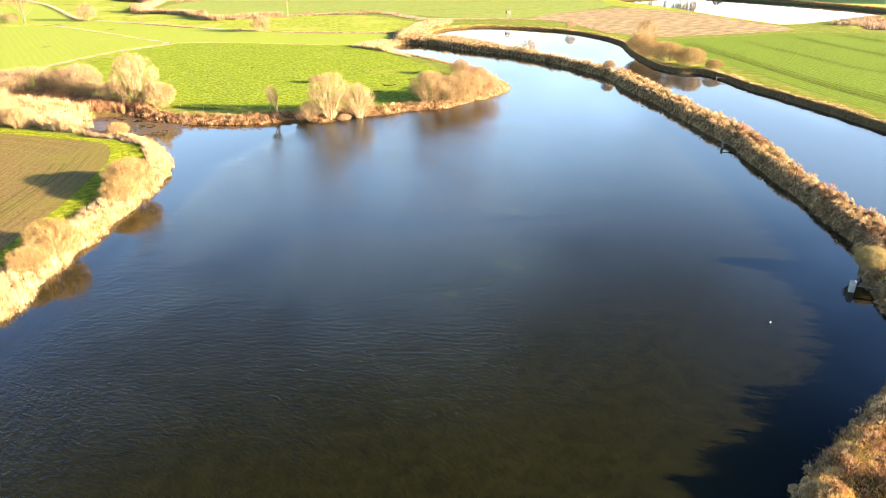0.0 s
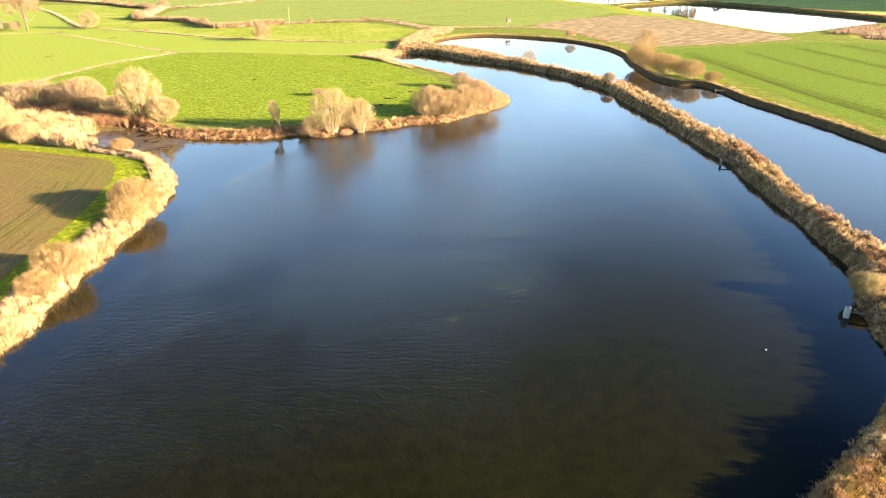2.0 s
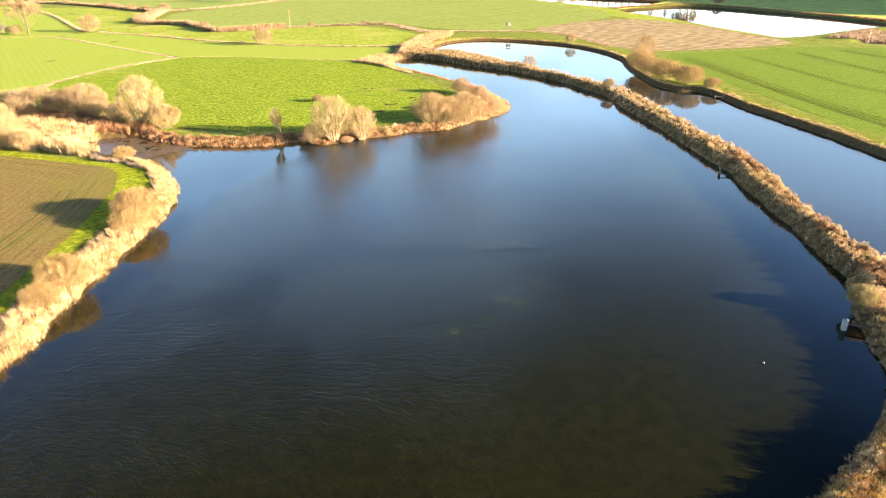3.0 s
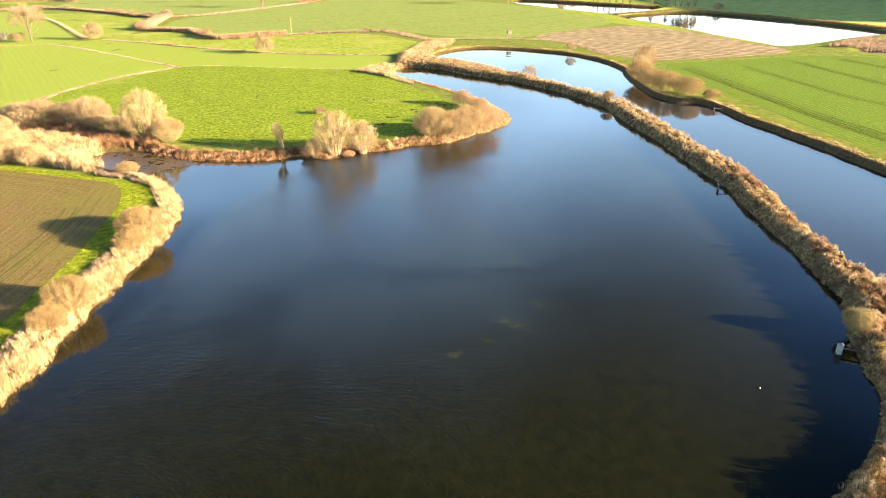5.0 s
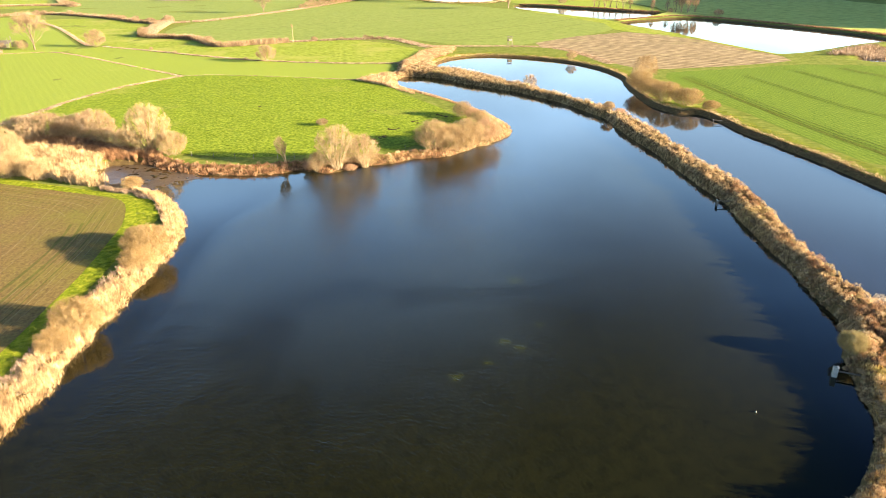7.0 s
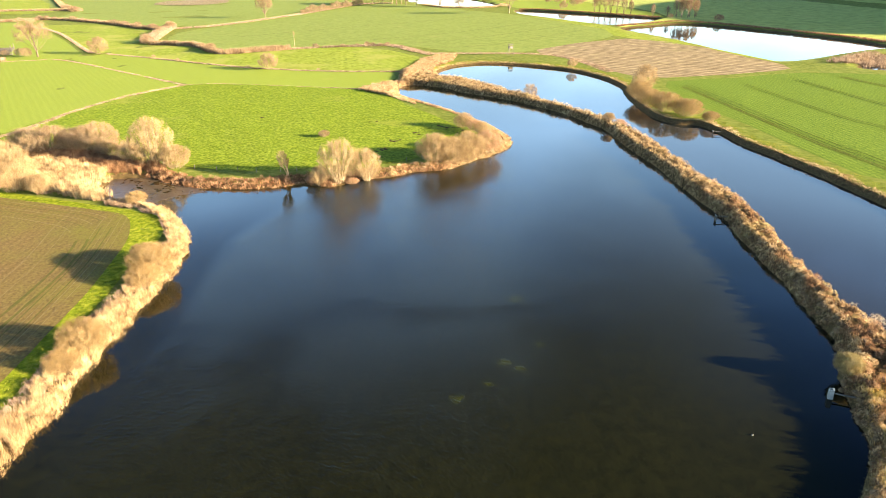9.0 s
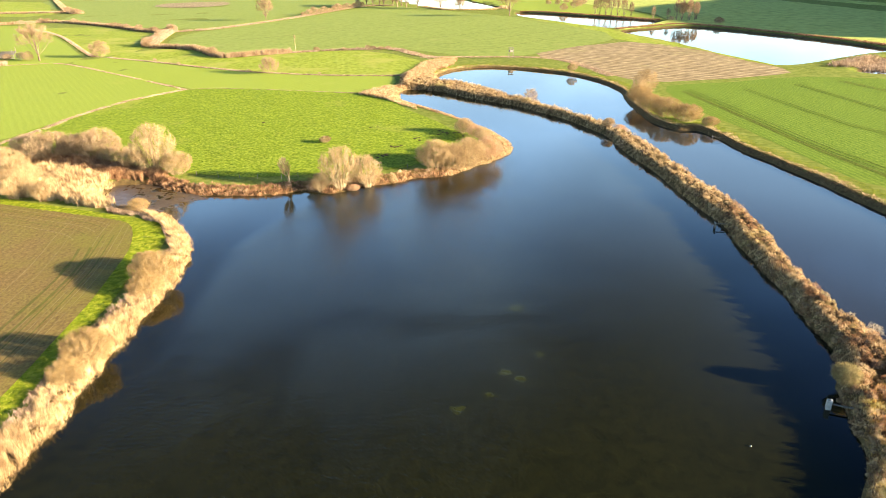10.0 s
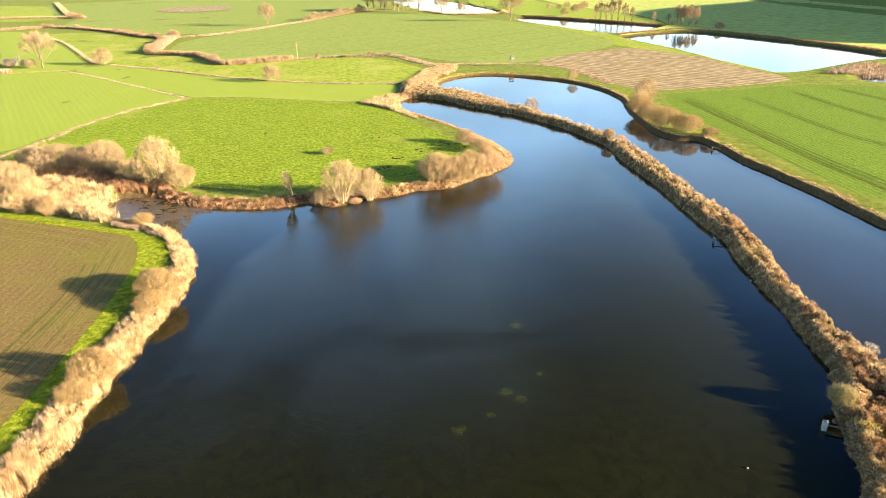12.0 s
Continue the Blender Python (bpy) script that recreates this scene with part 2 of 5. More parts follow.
# tussock bases, coloured dark so the gaps between them look shaded
SEDGE_ROOT = stalk_material("gap_shade_sedge", (0.06, 0.035, 0.016), (0.135, 0.084, 0.04), (0.23, 0.15, 0.075), single=0.1, clump=5.0, thin=0.0)
SCRUB = stalk_material("hedge_scrub", (0.12, 0.08, 0.052), (0.30, 0.21, 0.135), (0.50, 0.375, 0.25), clump=0.5)
TWIG_TAN = stalk_material("willow_twig", (0.185, 0.122, 0.06), (0.355, 0.248, 0.125), (0.53, 0.39, 0.21), single=0.5, clump=0.25, thin=0.22)
TWIG_OLIVE = stalk_material("sallow_twig", (0.155, 0.10, 0.042), (0.285, 0.192, 0.082), (0.44, 0.305, 0.138), single=0.5, clump=0.25, thin=0.22)
TWIG_SAGE = stalk_material("sage_twig", (0.13, 0.098, 0.037), (0.29, 0.23, 0.095), (0.48, 0.395, 0.19), single=0.5, clump=0.3, thin=0.22)
TWIG_PALE = stalk_material("bleached_twig", (0.34, 0.29, 0.2), (0.52, 0.46, 0.34), (0.7, 0.63, 0.48), single=0.5, clump=0.3, thin=0.22)
TWIG_BROWN = stalk_material("thorn_twig", (0.15, 0.098, 0.054), (0.30, 0.205, 0.115), (0.44, 0.318, 0.19), single=0.5, clump=0.25, thin=0.22)
TWIG_RUSSET = stalk_material("russet_twig", (0.20, 0.115, 0.06), (0.38, 0.235, 0.135), (0.55, 0.365, 0.225), single=0.5, clump=0.25, thin=0.22)
BARK = stalk_material("bark", (0.15, 0.11, 0.06), (0.3, 0.23, 0.13), (0.44, 0.35, 0.21), thin=0.0)


# ---------------------------------------------------------------- plan of the place
def spline(pts, steps=4, closed=True):
    """A smooth line through control points."""
    p = np.array(pts, float)
    k = len(p)
    out = []
    for i in range(k if closed else k - 1):
        a, b, c, d = (p[(i + j) % k] if closed else p[min(max(i + j, 0), k - 1)] for j in (-1, 0, 1, 2))
        for s in np.linspace(0, 1, steps, endpoint=False):
            out.append(0.5 * (2 * b + (c - a) * s + (2 * a - 5 * b + 4 * c - d) * s * s + (3 * b - a - 3 * c + d) * s ** 3))
    if not closed:
        out.append(p[-1])
    return np.array(out)


POND_MAIN = spline([(-47, -10), (-46.5, 20), (-45.8, 49), (-45.3, 58), (-46.2, 64), (-46.1, 73.4), (-45.8, 85), (-46.2, 94), (-47.2, 103),
                    (-50.2, 110), (-55.6, 118.8), (-61, 124), (-69, 128), (-76, 132), (-81, 144), (-73, 145.6), (-60.3, 138.4), (-51.8, 136.4),
                    (-45, 136), (-39, 136.8), (-33.6, 139), (-27, 136.5), (-20, 141.5), (-13.3, 143.4), (-8, 147), (-1, 148.5)]
                   + [(7.6, 157), (14, 164), (17, 170.5), (17, 177), (14.8, 185.6), (9.5, 199), (0.6, 215), (-9.6, 230), (-17.6, 243),
                      (-20, 253), (-19.5, 262), (-16, 268), (-3.7, 261.5), (7.4, 247.5), (15.6, 239), (25, 229), (32, 218), (38, 208)]
                   + [(43, 195), (46.5, 185), (47, 175), (48.2, 161), (50, 149), (50.6, 138), (51.2, 129.5), (51.9, 121), (52.8, 113.5),
                      (52, 106), (51.7, 99), (51.2, 93), (51.3, 86), (50.4, 79.6), (50, 74.4), (49.6, 70), (47.5, 65), (45.2, 60.5),
                      (44, 57), (43, 52.4), (41, 48), (36, 42.2), (30, 37.5), (23, 31), (15, 20), (8, 5), (-5, -14), (-30, -20)])
POND_SIDE = spline([(-4.5, 284), (8, 272), (21.2, 248.4), (28.6, 235.4), (37.9, 218.4), (44.8, 204.4), (50.5, 190.6), (54, 175), (55.7, 156), (57, 137),
                    (58.9, 122), (58.5, 108.5), (56.8, 99), (55.9, 86), (55.8, 76), (56.6, 68), (58, 50), (60, 20), (62, -20), (92, -20),
                    (93, 30), (91, 70), (89, 100), (86.6, 117.6), (85.1, 128)]
                   + [(84, 137.5), (82, 146.5), (80.4, 156), (78, 166), (76.8, 180), (74.5, 189), (69, 190), (64.5, 200), (64.2, 216),
                      (65.2, 235), (67.4, 251), (66.5, 266), (62.7, 281), (53.6, 299), (37, 314.5), (24, 322), (12.7, 323), (2, 314), (-4.5, 298)])
POND_FAR = spline([(128, 486), (151, 502), (188, 511), (230, 412), (238, 359), (213.6, 343), (195, 331), (158, 310), (150, 338), (143, 405), (134, 447)])
POND_BACK = spline([(74, 700), (95, 687), (139, 624), (178, 564), (124, 513), (100, 573), (72, 650)])
POND_LAST = spline([(-98, 1143), (-32, 1151), (29, 952), (60, 795), (42, 753), (4, 765), (-23, 824)])
POND_EAST = spline([(186.5, 294.6), (217, 326), (250, 320), (250, 270), (188, 279)])
PONDS = [POND_MAIN, POND_SIDE, POND_FAR, POND_BACK, POND_LAST, POND_EAST]


def signed(poly, p):
    """Signed distance of points p to a closed outline: plus inside."""
    out = np.empty(len(p))
    a, b = poly, np.roll(poly, -1, 0)
    ab = b - a
    for s in range(0, len(p), 20000):
        q = p[s:s + 20000, None, :]
        k = np.clip(((q - a) * ab).sum(2) / (ab * ab).sum(1), 0, 1)
        d = np.sqrt(((q - a - k[..., None] * ab) ** 2).sum(2).min(1))
        up = (a[:, 1] > q[..., 1]) != (b[:, 1] > q[..., 1])
        dy = np.where(ab[:, 1] == 0, 1e-9, ab[:, 1])
        cross = up & (q[..., 0] < a[:, 0] + (q[..., 1] - a[:, 1]) / dy * ab[:, 0])
        out[s:s + 20000] = np.where(cross.sum(1) % 2 == 1, d, -d)
    return out


def to_water_exact(p):
    d = np.full(len(p), 60.0)
    for o in PONDS:
        lo, hi = o.min(0) - 60, o.max(0) + 60
        near = np.all((p > lo) & (p < hi), 1)
        if near.any():
            d[near] = np.minimum(d[near], -signed(o, p[near]))
    return d


NX, NY, NW, NH = -125, -35, 241, 386     # a table of distances for the near part of the plan
_gx, _gy = np.meshgrid(np.arange(NW) + NX, np.arange(NH) + NY)
NEAR = to_water_exact(np.stack([_gx.ravel(), _gy.ravel()], 1).astype(float)).reshape(NH, NW)


def to_water(p):
    """Distance from the nearest water's edge: plus on land, minus in a pond."""
    p = np.asarray(p, float)
    q = p - np.array([NX, NY])
    inside = np.all((q >= 0) & (q < np.array([NW - 1.001, NH - 1.001])), 1)
    d = np.empty(len(p))
    if (~inside).any():
        d[~inside] = to_water_exact(p[~inside])
    q = q[inside]
    i = q.astype(int)
    f = q - i
    x, y = i[:, 0], i[:, 1]
    d[inside] = ((NEAR[y, x] * (1 - f[:, 0]) + NEAR[y, x + 1] * f[:, 0]) * (1 - f[:, 1])
                 + (NEAR[y + 1, x] * (1 - f[:, 0]) + NEAR[y + 1, x + 1] * f[:, 0]) * f[:, 1])
    return d


LATTICE = np.random.RandomState(3).uniform(-1, 1, (256, 256))


def bumps(p, size, seed):
    """Smooth random noise of about that size, two octaves, about -1 to 1."""
    v = np.zeros(len(p))
    for k, (s, a) in enumerate(((0.5, 0.75), (0.22, 0.45))):
        t = seed * 1.3 + k * 2.1
        q = p[:, :2] @ np.array([[math.cos(t), -math.sin(t)], [math.sin(t), math.cos(t)]]) / (size * s) + np.array([seed * 17.31 + k * 5.7, seed * 9.17 + k * 3.3])
        q = q + 0.55 * np.sin(q[:, ::-1] * np.array([1.37, 1.71]) + t)
        i = np.floor(q).astype(int)
        f = q - i
        f = f * f * (3 - 2 * f)
        x0, y0, x1, y1 = i[:, 0] % 256, i[:, 1] % 256, (i[:, 0] + 1) % 256, (i[:, 1] + 1) % 256
        v += a * ((LATTICE[x0, y0] * (1 - f[:, 0]) + LATTICE[x1, y0] * f[:, 0]) * (1 - f[:, 1])
                  + (LATTICE[x0, y1] * (1 - f[:, 0]) + LATTICE[x1, y1] * f[:, 0]) * f[:, 1])
    return v


DAM = np.array([(-20, 262), (-22, 300), (-8, 300), (8, 279), (22, 256), (35, 234), (49, 208), (56, 190), (60, 170), (62, 130), (63, 112), (59, 92), (57, 76), (60, 50),
       (62, -10), (20, -10), (10, 15), (20, 34), (34, 46), (40, 54), (47, 68), (48, 90), (50, 120), (47, 150), (43, 180), (36, 205), (20, 230), (0, 252)], float)
LAND = 1.2                              # height of the fields above the water


def land(p, d=None):
    p = np.asarray(p, float)
    d = to_water(p) if d is None else d
    d = d + 0.35 * bumps(p, 7, 1) + 0.2 * bumps(p, 2.5, 2)
    near = np.all((p > DAM.min(0)) & (p < DAM.max(0)), 1)
    crest = np.zeros(len(p))
    if near.any():
        crest[near] = np.clip(signed(DAM, p[near]) / 3, 0, 1)
    # banks rise over four metres, the side pond's steep banks and the dam over two
    steep = np.maximum(crest, np.clip((p[:, 0] - 58) / 4, 0, 1) * np.clip((290 - p[:, 1]) / 40, 0, 1) * np.clip((130 - p[:, 0]) / 20, 0, 1))
    s = np.clip(d / (4.0 - 2.4 * steep), -1, 1)
    z = np.where(s > 0, LAND * np.sin(s * math.pi / 2), 1.2 * s)
    z = z + crest * np.clip((d - 0.2) / 1.4, 0, 1) * (0.1 + 0.6 * np.clip((p[:, 1] - 48) / 24, 0, 1) + 0.4 * bumps(p, 4.2, 12))
    # a long hill added to the east, crest out of view, shading its foot
    east, north = np.clip((p[:, 0] - 390) / 310, 0, 1), np.clip((p[:, 1] - 255) / 62, 0, 1)
    hill = 116 * east * east * (3 - 2 * east) * north * north * (3 - 2 * north)
    past = np.clip((p[:, 1] - 520) / 420, 0, 1)
    hill = hill * (1 - 0.6 * past * past * (3 - 2 * past))
    return z + np.clip(d / 8, 0, 1) * 0.08 * bumps(p, 30, 3) + hill


# ---------------------------------------------------------------- building helpers
def mesh_np(name, verts, quads=None, tris=None):
    """A mesh from arrays."""
    me = bpy.data.meshes.new(name)
    verts = np.asarray(verts, np.float32)
    loops, starts, at = [], [], 0
    for f in (quads, tris):
        if f is not None and len(f):
            f = np.asarray(f, np.int32)
            loops.append(f.ravel())
            starts.append(at + np.arange(len(f)) * f.shape[1])
            at += f.size
    me.vertices.add(len(verts))
    me.vertices.foreach_set("co", verts.ravel())
    me.loops.add(at)
    me.loops.foreach_set("vertex_index", np.concatenate(loops).astype(np.int32))
    starts = np.concatenate(starts).astype(np.int32)
    me.polygons.add(len(starts))
    me.polygons.foreach_set("loop_start", starts)
    me.update(calc_edges=True)
    me.validate()
    return me


def put(name, me, material, parent=None, label="", smooth=False):
    ob = new(name, me)
    me.materials.append(material)
    if smooth:
        me.polygons.foreach_set("use_smooth", np.ones(len(me.polygons), bool))
    if parent:
        ob.parent = parent
    if label:
        ob["label"] = label
    return ob


def part(name, bm, material, parent=None, label=""):
    """One bmesh as one mesh object."""
    me = bpy.data.meshes.new(name)
    bm.to_mesh(me)
    bm.free()
    return put(name, me, material, parent, label)


# ---------------------------------------------------------------- ground, fields, water
def steps(lo, hi, dense, wide_lo, wide_hi, end):
    """Grid lines: fine between lo and hi, four metres out to wide_lo and wide_hi, growing from there to -end and end."""
    out = list(np.arange(lo, hi + dense / 2, dense)) + list(np.arange(hi + 4, wide_hi, 4.0))
    back = list(np.arange(lo - 4, wide_lo, -4.0))
    s = 4.0
    while out[-1] < end:
        s *= 1.3
        out.append(out[-1] + s)
    s = 4.0
    while (back or [lo])[-1] > -end:
        s *= 1.3
        back.append((back or [lo])[-1] - s)
    return np.array(back[::-1] + out)


def grid_mesh(name, xs, ys, height):
    gx, gy = np.meshgrid(xs, ys)
    p = np.stack([gx.ravel(), gy.ravel()], 1)
    v = np.column_stack([p, height(p)])
    i = np.arange(len(xs) * len(ys)).reshape(len(ys), len(xs))
    q = np.stack([i[:-1, :-1], i[:-1, 1:], i[1:, 1:], i[1:, :-1]], -1).reshape(-1, 4)
    return mesh_np(name, v, q)


ground = put("ground", grid_mesh("ground", steps(-105, 112, 1.2, -110, 300, 4300), steps(-30, 345, 1.2, -31, 720, 4300), land), BANK, smooth=True)
_co = np.empty(len(ground.data.vertices) * 3, np.float32)
ground.data.vertices.foreach_get("co", _co)
ground.data.attributes.new("shore", "FLOAT", "POINT").data.foreach_set("value", np.where(signed(DAM, _co.reshape(-1, 3)[:, :2]) > 0, 0.4, to_water(_co.reshape(-1, 3)[:, :2])).astype(np.float32))
tagged(ground, "rough winter grass on low banks and flat farmland", "ground", kind="structure")


def water_sheet(name, outline, label):
    """A pond's surface, carried half a metre under the bank."""
    c = np.roll(outline, -1, 0) - np.roll(outline, 1, 0)
    nrm = np.stack([c[:, 1], -c[:, 0]], 1) / np.linalg.norm(c, axis=1)[:, None]
    area = (outline[:, 0] * np.roll(outline[:, 1], -1) - np.roll(outline[:, 0], -1) * outline[:, 1]).sum()
    o = outline + nrm * (0.9 if area > 0 else -0.9)
    bm = bmesh.new()
    f = bm.faces.new([bm.verts.new((x, y, 0.0)) for x, y in o])
    if f.calc_area() and area < 0:
        f.normal_flip()
    bmesh.ops.triangulate(bm, faces=[f])
    tagged(part(name, bm, WATER), label, "pond", kind="structure")


water_sheet("water_main", POND_MAIN, "dark peaty pond water ruffled by wind")
water_sheet("water_side", POND_SIDE, "calm pond water reflecting blue sky")
water_sheet("water_far", POND_FAR, "bright far pond reflecting a pale sky")
water_sheet("water_back", POND_BACK, "narrow far pond with reflections of bare trees")
water_sheet("water_last", POND_LAST, "distant pond among bare trees")
water_sheet("water_east", POND_EAST, "small pond behind a reed bed")


def field(name, outline, spacing, material, label, category, lift=0.06, rough=0.0, rough_size=1.5, smooth_line=2, level=None):
    """A field: an outline filled with a net of triangles that follows the land."""
    o = spline(outline, smooth_line) if smooth_line > 1 else np.array(outline, float)
    lo, hi = o.min(0), o.max(0)
    gx, gy = np.meshgrid(np.arange(lo[0], hi[0], spacing), np.arange(lo[1], hi[1], spacing))
    p = np.stack([gx.ravel(), gy.ravel()], 1) + np.random.RandomState(5).uniform(-0.2, 0.2, (gx.size, 2)) * spacing
    p = p[signed(o, p) > spacing * 0.4]
    k = len(o)
    allp = [Vector(q) for q in np.concatenate([o, p])]
    from mathutils.geometry import delaunay_2d_cdt
    v, _, f, _, _, _ = delaunay_2d_cdt(allp, [], [list(range(k))], 1, 1e-4)
    v = np.array([tuple(q) for q in v])
    z = land(v) + lift if level is None else np.full(len(v), level)
    if rough:
        z = z + rough * (bumps(v, rough_size, 8) + 0.7 * bumps(v, rough_size * 2.7, 9)) * (np.clip(signed(o, v) / 2, 0, 1) if level is None else 1)
    ob = put(name, mesh_np(name, np.column_stack([v, z]), None, np.array([list(q) for q in f])), material, smooth=True)
    return tagged(ob, label, category, kind="structure")


field("ploughed_field", [(-140, 145), (-100, 130.5), (-84, 124.7), (-69.7, 120), (-64, 117), (-60.6, 111.5), (-57.9, 104), (-56.7, 97), (-54.8, 84),
                         (-54, 72), (-53.4, 62), (-53.5, 30), (-54, 0), (-54, -28), (-150, -28), (-160, 60)], 2.0, TILLED,
      "brown tilled field greening with weeds, tractor tracks", "field")
field("grass_margin", [(-140, 149), (-102.8, 134.5), (-71, 122.5), (-58.4, 117.2), (-54.3, 111.6), (-52.4, 104), (-53, 97), (-51.6, 84), (-51, 67),
                       (-50, 53), (-50, 20), (-50, -28), (-54.5, -28), (-54.2, 0), (-53.7, 30), (-53.6, 62), (-54.2, 72), (-55, 84), (-56.9, 97)]
      + [(-58.1, 104), (-60.8, 111.5), (-64.2, 117), (-69.9, 120), (-84, 124.7), (-100, 130.5), (-140, 145)], 1.0, VERGE,
      "bright green grass margin along a tilled field", "field", 0.075, 0.10, 1.2)
field("meadow", [(-135, 184), (-130, 222), (-123.4, 248), (-111.5, 269.5), (-95.5, 271.5), (-32.7, 252), (-15.3, 223), (5, 182), (-1, 165), (-10, 152.6),
                 (-19.4, 149.8), (-33, 147.6), (-47.8, 146), (-64, 150), (-80, 158), (-100, 172), (-118, 178)], 0.9, MEADOW,
      "lush green meadow with tussocks and molehills", "meadow", 0.09, 0.05, 1.6)
field("west_pasture", [(-247, 356), (-211, 359), (-112, 271.5), (-124.5, 249), (-131, 222.6), (-137, 187), (-260, 200), (-330, 330)], 6, PASTURE,
      "bright green smooth pasture", "meadow")
field("strip_meadow", [(-209, 362), (-205, 378), (-196, 384), (-160.5, 357), (-112.7, 325.6), (-92.5, 314), (-51.4, 299), (-24.7, 294), (-24.8, 265), (-33, 255), (-95, 273),
                       (-109.5, 272.5)], 4, PASTURE, "green strip meadow between ditches", "meadow")
field("middle_meadow", [(-201, 391), (-185, 425), (-160, 412), (-127.7, 372.6), (-92.4, 388.6), (-52.8, 395), (-15, 347), (-19.7, 299), (-51.4, 302),
                        (-92.5, 317), (-112.7, 329), (-160.5, 361)], 4, UPLAND, "rough green meadow with brown patches", "meadow")
field("upper_meadow", [(-310, 525), (-226, 407), (-200, 396), (-200, 433), (-235, 536), (-268, 563), (-320, 612), (-378, 605)], 6, UPLAND,
      "tussocky meadow below a hedge", "meadow")
field("corner_meadow", [(-450, 655), (-385, 605), (-312, 525), (-228, 405), (-215, 385), (-214, 362), (-250, 360), (-340, 340), (-600, 500)], 8, PASTURE,
      "pale green pasture with a lone tree", "meadow")
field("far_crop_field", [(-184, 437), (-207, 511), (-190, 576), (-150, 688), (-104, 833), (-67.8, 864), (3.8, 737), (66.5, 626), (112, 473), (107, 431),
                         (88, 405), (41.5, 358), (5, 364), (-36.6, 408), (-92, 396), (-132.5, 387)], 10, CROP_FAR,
      "wide green field of winter crop, paled for haze", "field")
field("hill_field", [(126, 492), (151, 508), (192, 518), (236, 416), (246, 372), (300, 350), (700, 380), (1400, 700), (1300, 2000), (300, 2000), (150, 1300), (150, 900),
                     (190, 700), (186, 566)], 18, HILL_LIFTED, "rough pasture on a shaded hillside, greens raised to lighten the shade", "field", 0.25)
field("marsh_meadow", [(66, 790), (80, 705), (98, 691), (142, 628), (184, 568), (186, 700), (146, 900), (100, 1200), (36, 1100), (34, 955)], 15, PASTURE,
      "yellowish marshy meadow between far ponds", "meadow")
field("pond_margin", [(90, 580), (70, 620), (112, 476), (108, 432), (114, 414), (143, 361), (155, 300), (150, 310), (144, 338), (136, 405), (127, 447), (122, 486), (120, 510)], 5, UPLAND,
      "yellow-green grass along a far pond", "meadow", smooth_line=1)
field("stubble_field", [(49, 366), (111.6, 414), (141, 361), (152, 297), (139.8, 279), (90, 267.5), (75, 279), (60, 332)], 4, STUBBLE,
      "tan stubble field with dark rows", "field")
field("crop_field", [(87.5, 258.6), (116.7, 264), (149, 273.5), (185, 262), (260, 240), (260, -28), (96, -28), (98, 30), (96, 70), (93, 105), (92, 123),
                     (89, 160), (86.5, 188), (83, 210), (82.6, 233)], 3, CROP, "green winter wheat with tractor tramlines", "field", 0.03)
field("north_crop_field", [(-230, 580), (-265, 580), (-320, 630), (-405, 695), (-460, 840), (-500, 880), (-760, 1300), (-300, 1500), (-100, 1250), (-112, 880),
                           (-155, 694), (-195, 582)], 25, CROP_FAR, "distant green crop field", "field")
field("mud_flat", [(-80, 142), (-82, 146), (-73, 147.5), (-63, 142), (-58, 139.5), (-53.5, 138), (-57, 136), (-54.5, 134.2), (-59.5, 132.5), (-58, 130), (-62, 128.5), (-61.5, 126), (-70, 126), (-77, 130)], 0.5, MUD,
      "wet brown mud flat with trampled hollows at the bay's head", "mud", 0, 0.06, 1.6, 2, 0.03)


def strip(name, line, width, material, parent, lift=0.1):
    """A narrow band laid on a field along a line."""
    o = spline(line, 8, False)
    t = np.gradient(o, axis=0)
    nrm = np.stack([-t[:, 1], t[:, 0]], 1) / np.linalg.norm(t, axis=1)[:, None]
    w = width / 2 * (1 + 0.3 * bumps(o, 3, 4))[:, None]
    p = np.stack([o - nrm * w, o + nrm * w], 1).reshape(-1, 2)
    k = np.arange(len(o) - 1)[:, None] * 2
    return put(name, mesh_np(name, np.column_stack([p, land(p) + lift]), k + np.array([[0, 2, 3, 1]])), material, parent)


def tramline(parent, line, gauge, material, width=0.45, lift=0.1):
    o = np.array(line, float)
    t = np.gradient(o, axis=0)
    nrm = np.stack([-t[:, 1], t[:, 0]], 1) / np.linalg.norm(t, axis=1)[:, None]
    for e in (-gauge / 2, gauge / 2):
        strip("wheel_track", o + nrm * e, width, material, parent, lift)


RUT = grass_material("wheel_rut", (0.035, 0.05, 0.008), (0.06, 0.08, 0.012), (0.095, 0.115, 0.018), (0.07, 0.06, 0.02), 0.8)
RUT_GREEN = grass_material("green_rut", (0.055, 0.046, 0.012), (0.088, 0.076, 0.018), (0.125, 0.112, 0.026), (0.10, 0.08, 0.03), 0.8)
RUT_SOIL = soil_material("weedy_rut", (0.058, 0.045, 0.013), (0.095, 0.078, 0.021), (0.135, 0.115, 0.032), (0.10, 0.12, 0.012), 0.42, 2, 0.3, 4, 0.03, 0.1)
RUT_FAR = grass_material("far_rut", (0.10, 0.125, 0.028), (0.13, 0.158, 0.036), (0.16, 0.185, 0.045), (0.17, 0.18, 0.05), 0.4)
ROW = soil_material("pale_seed_row", (0.12, 0.09, 0.036), (0.185, 0.14, 0.058), (0.25, 0.195, 0.085), (0.17, 0.17, 0.03), 0.48, 2, 0.3, 4, 0.03, 0.1)
crop_ob, till_ob = bpy.data.objects["crop_field"], bpy.data.objects["ploughed_field"]
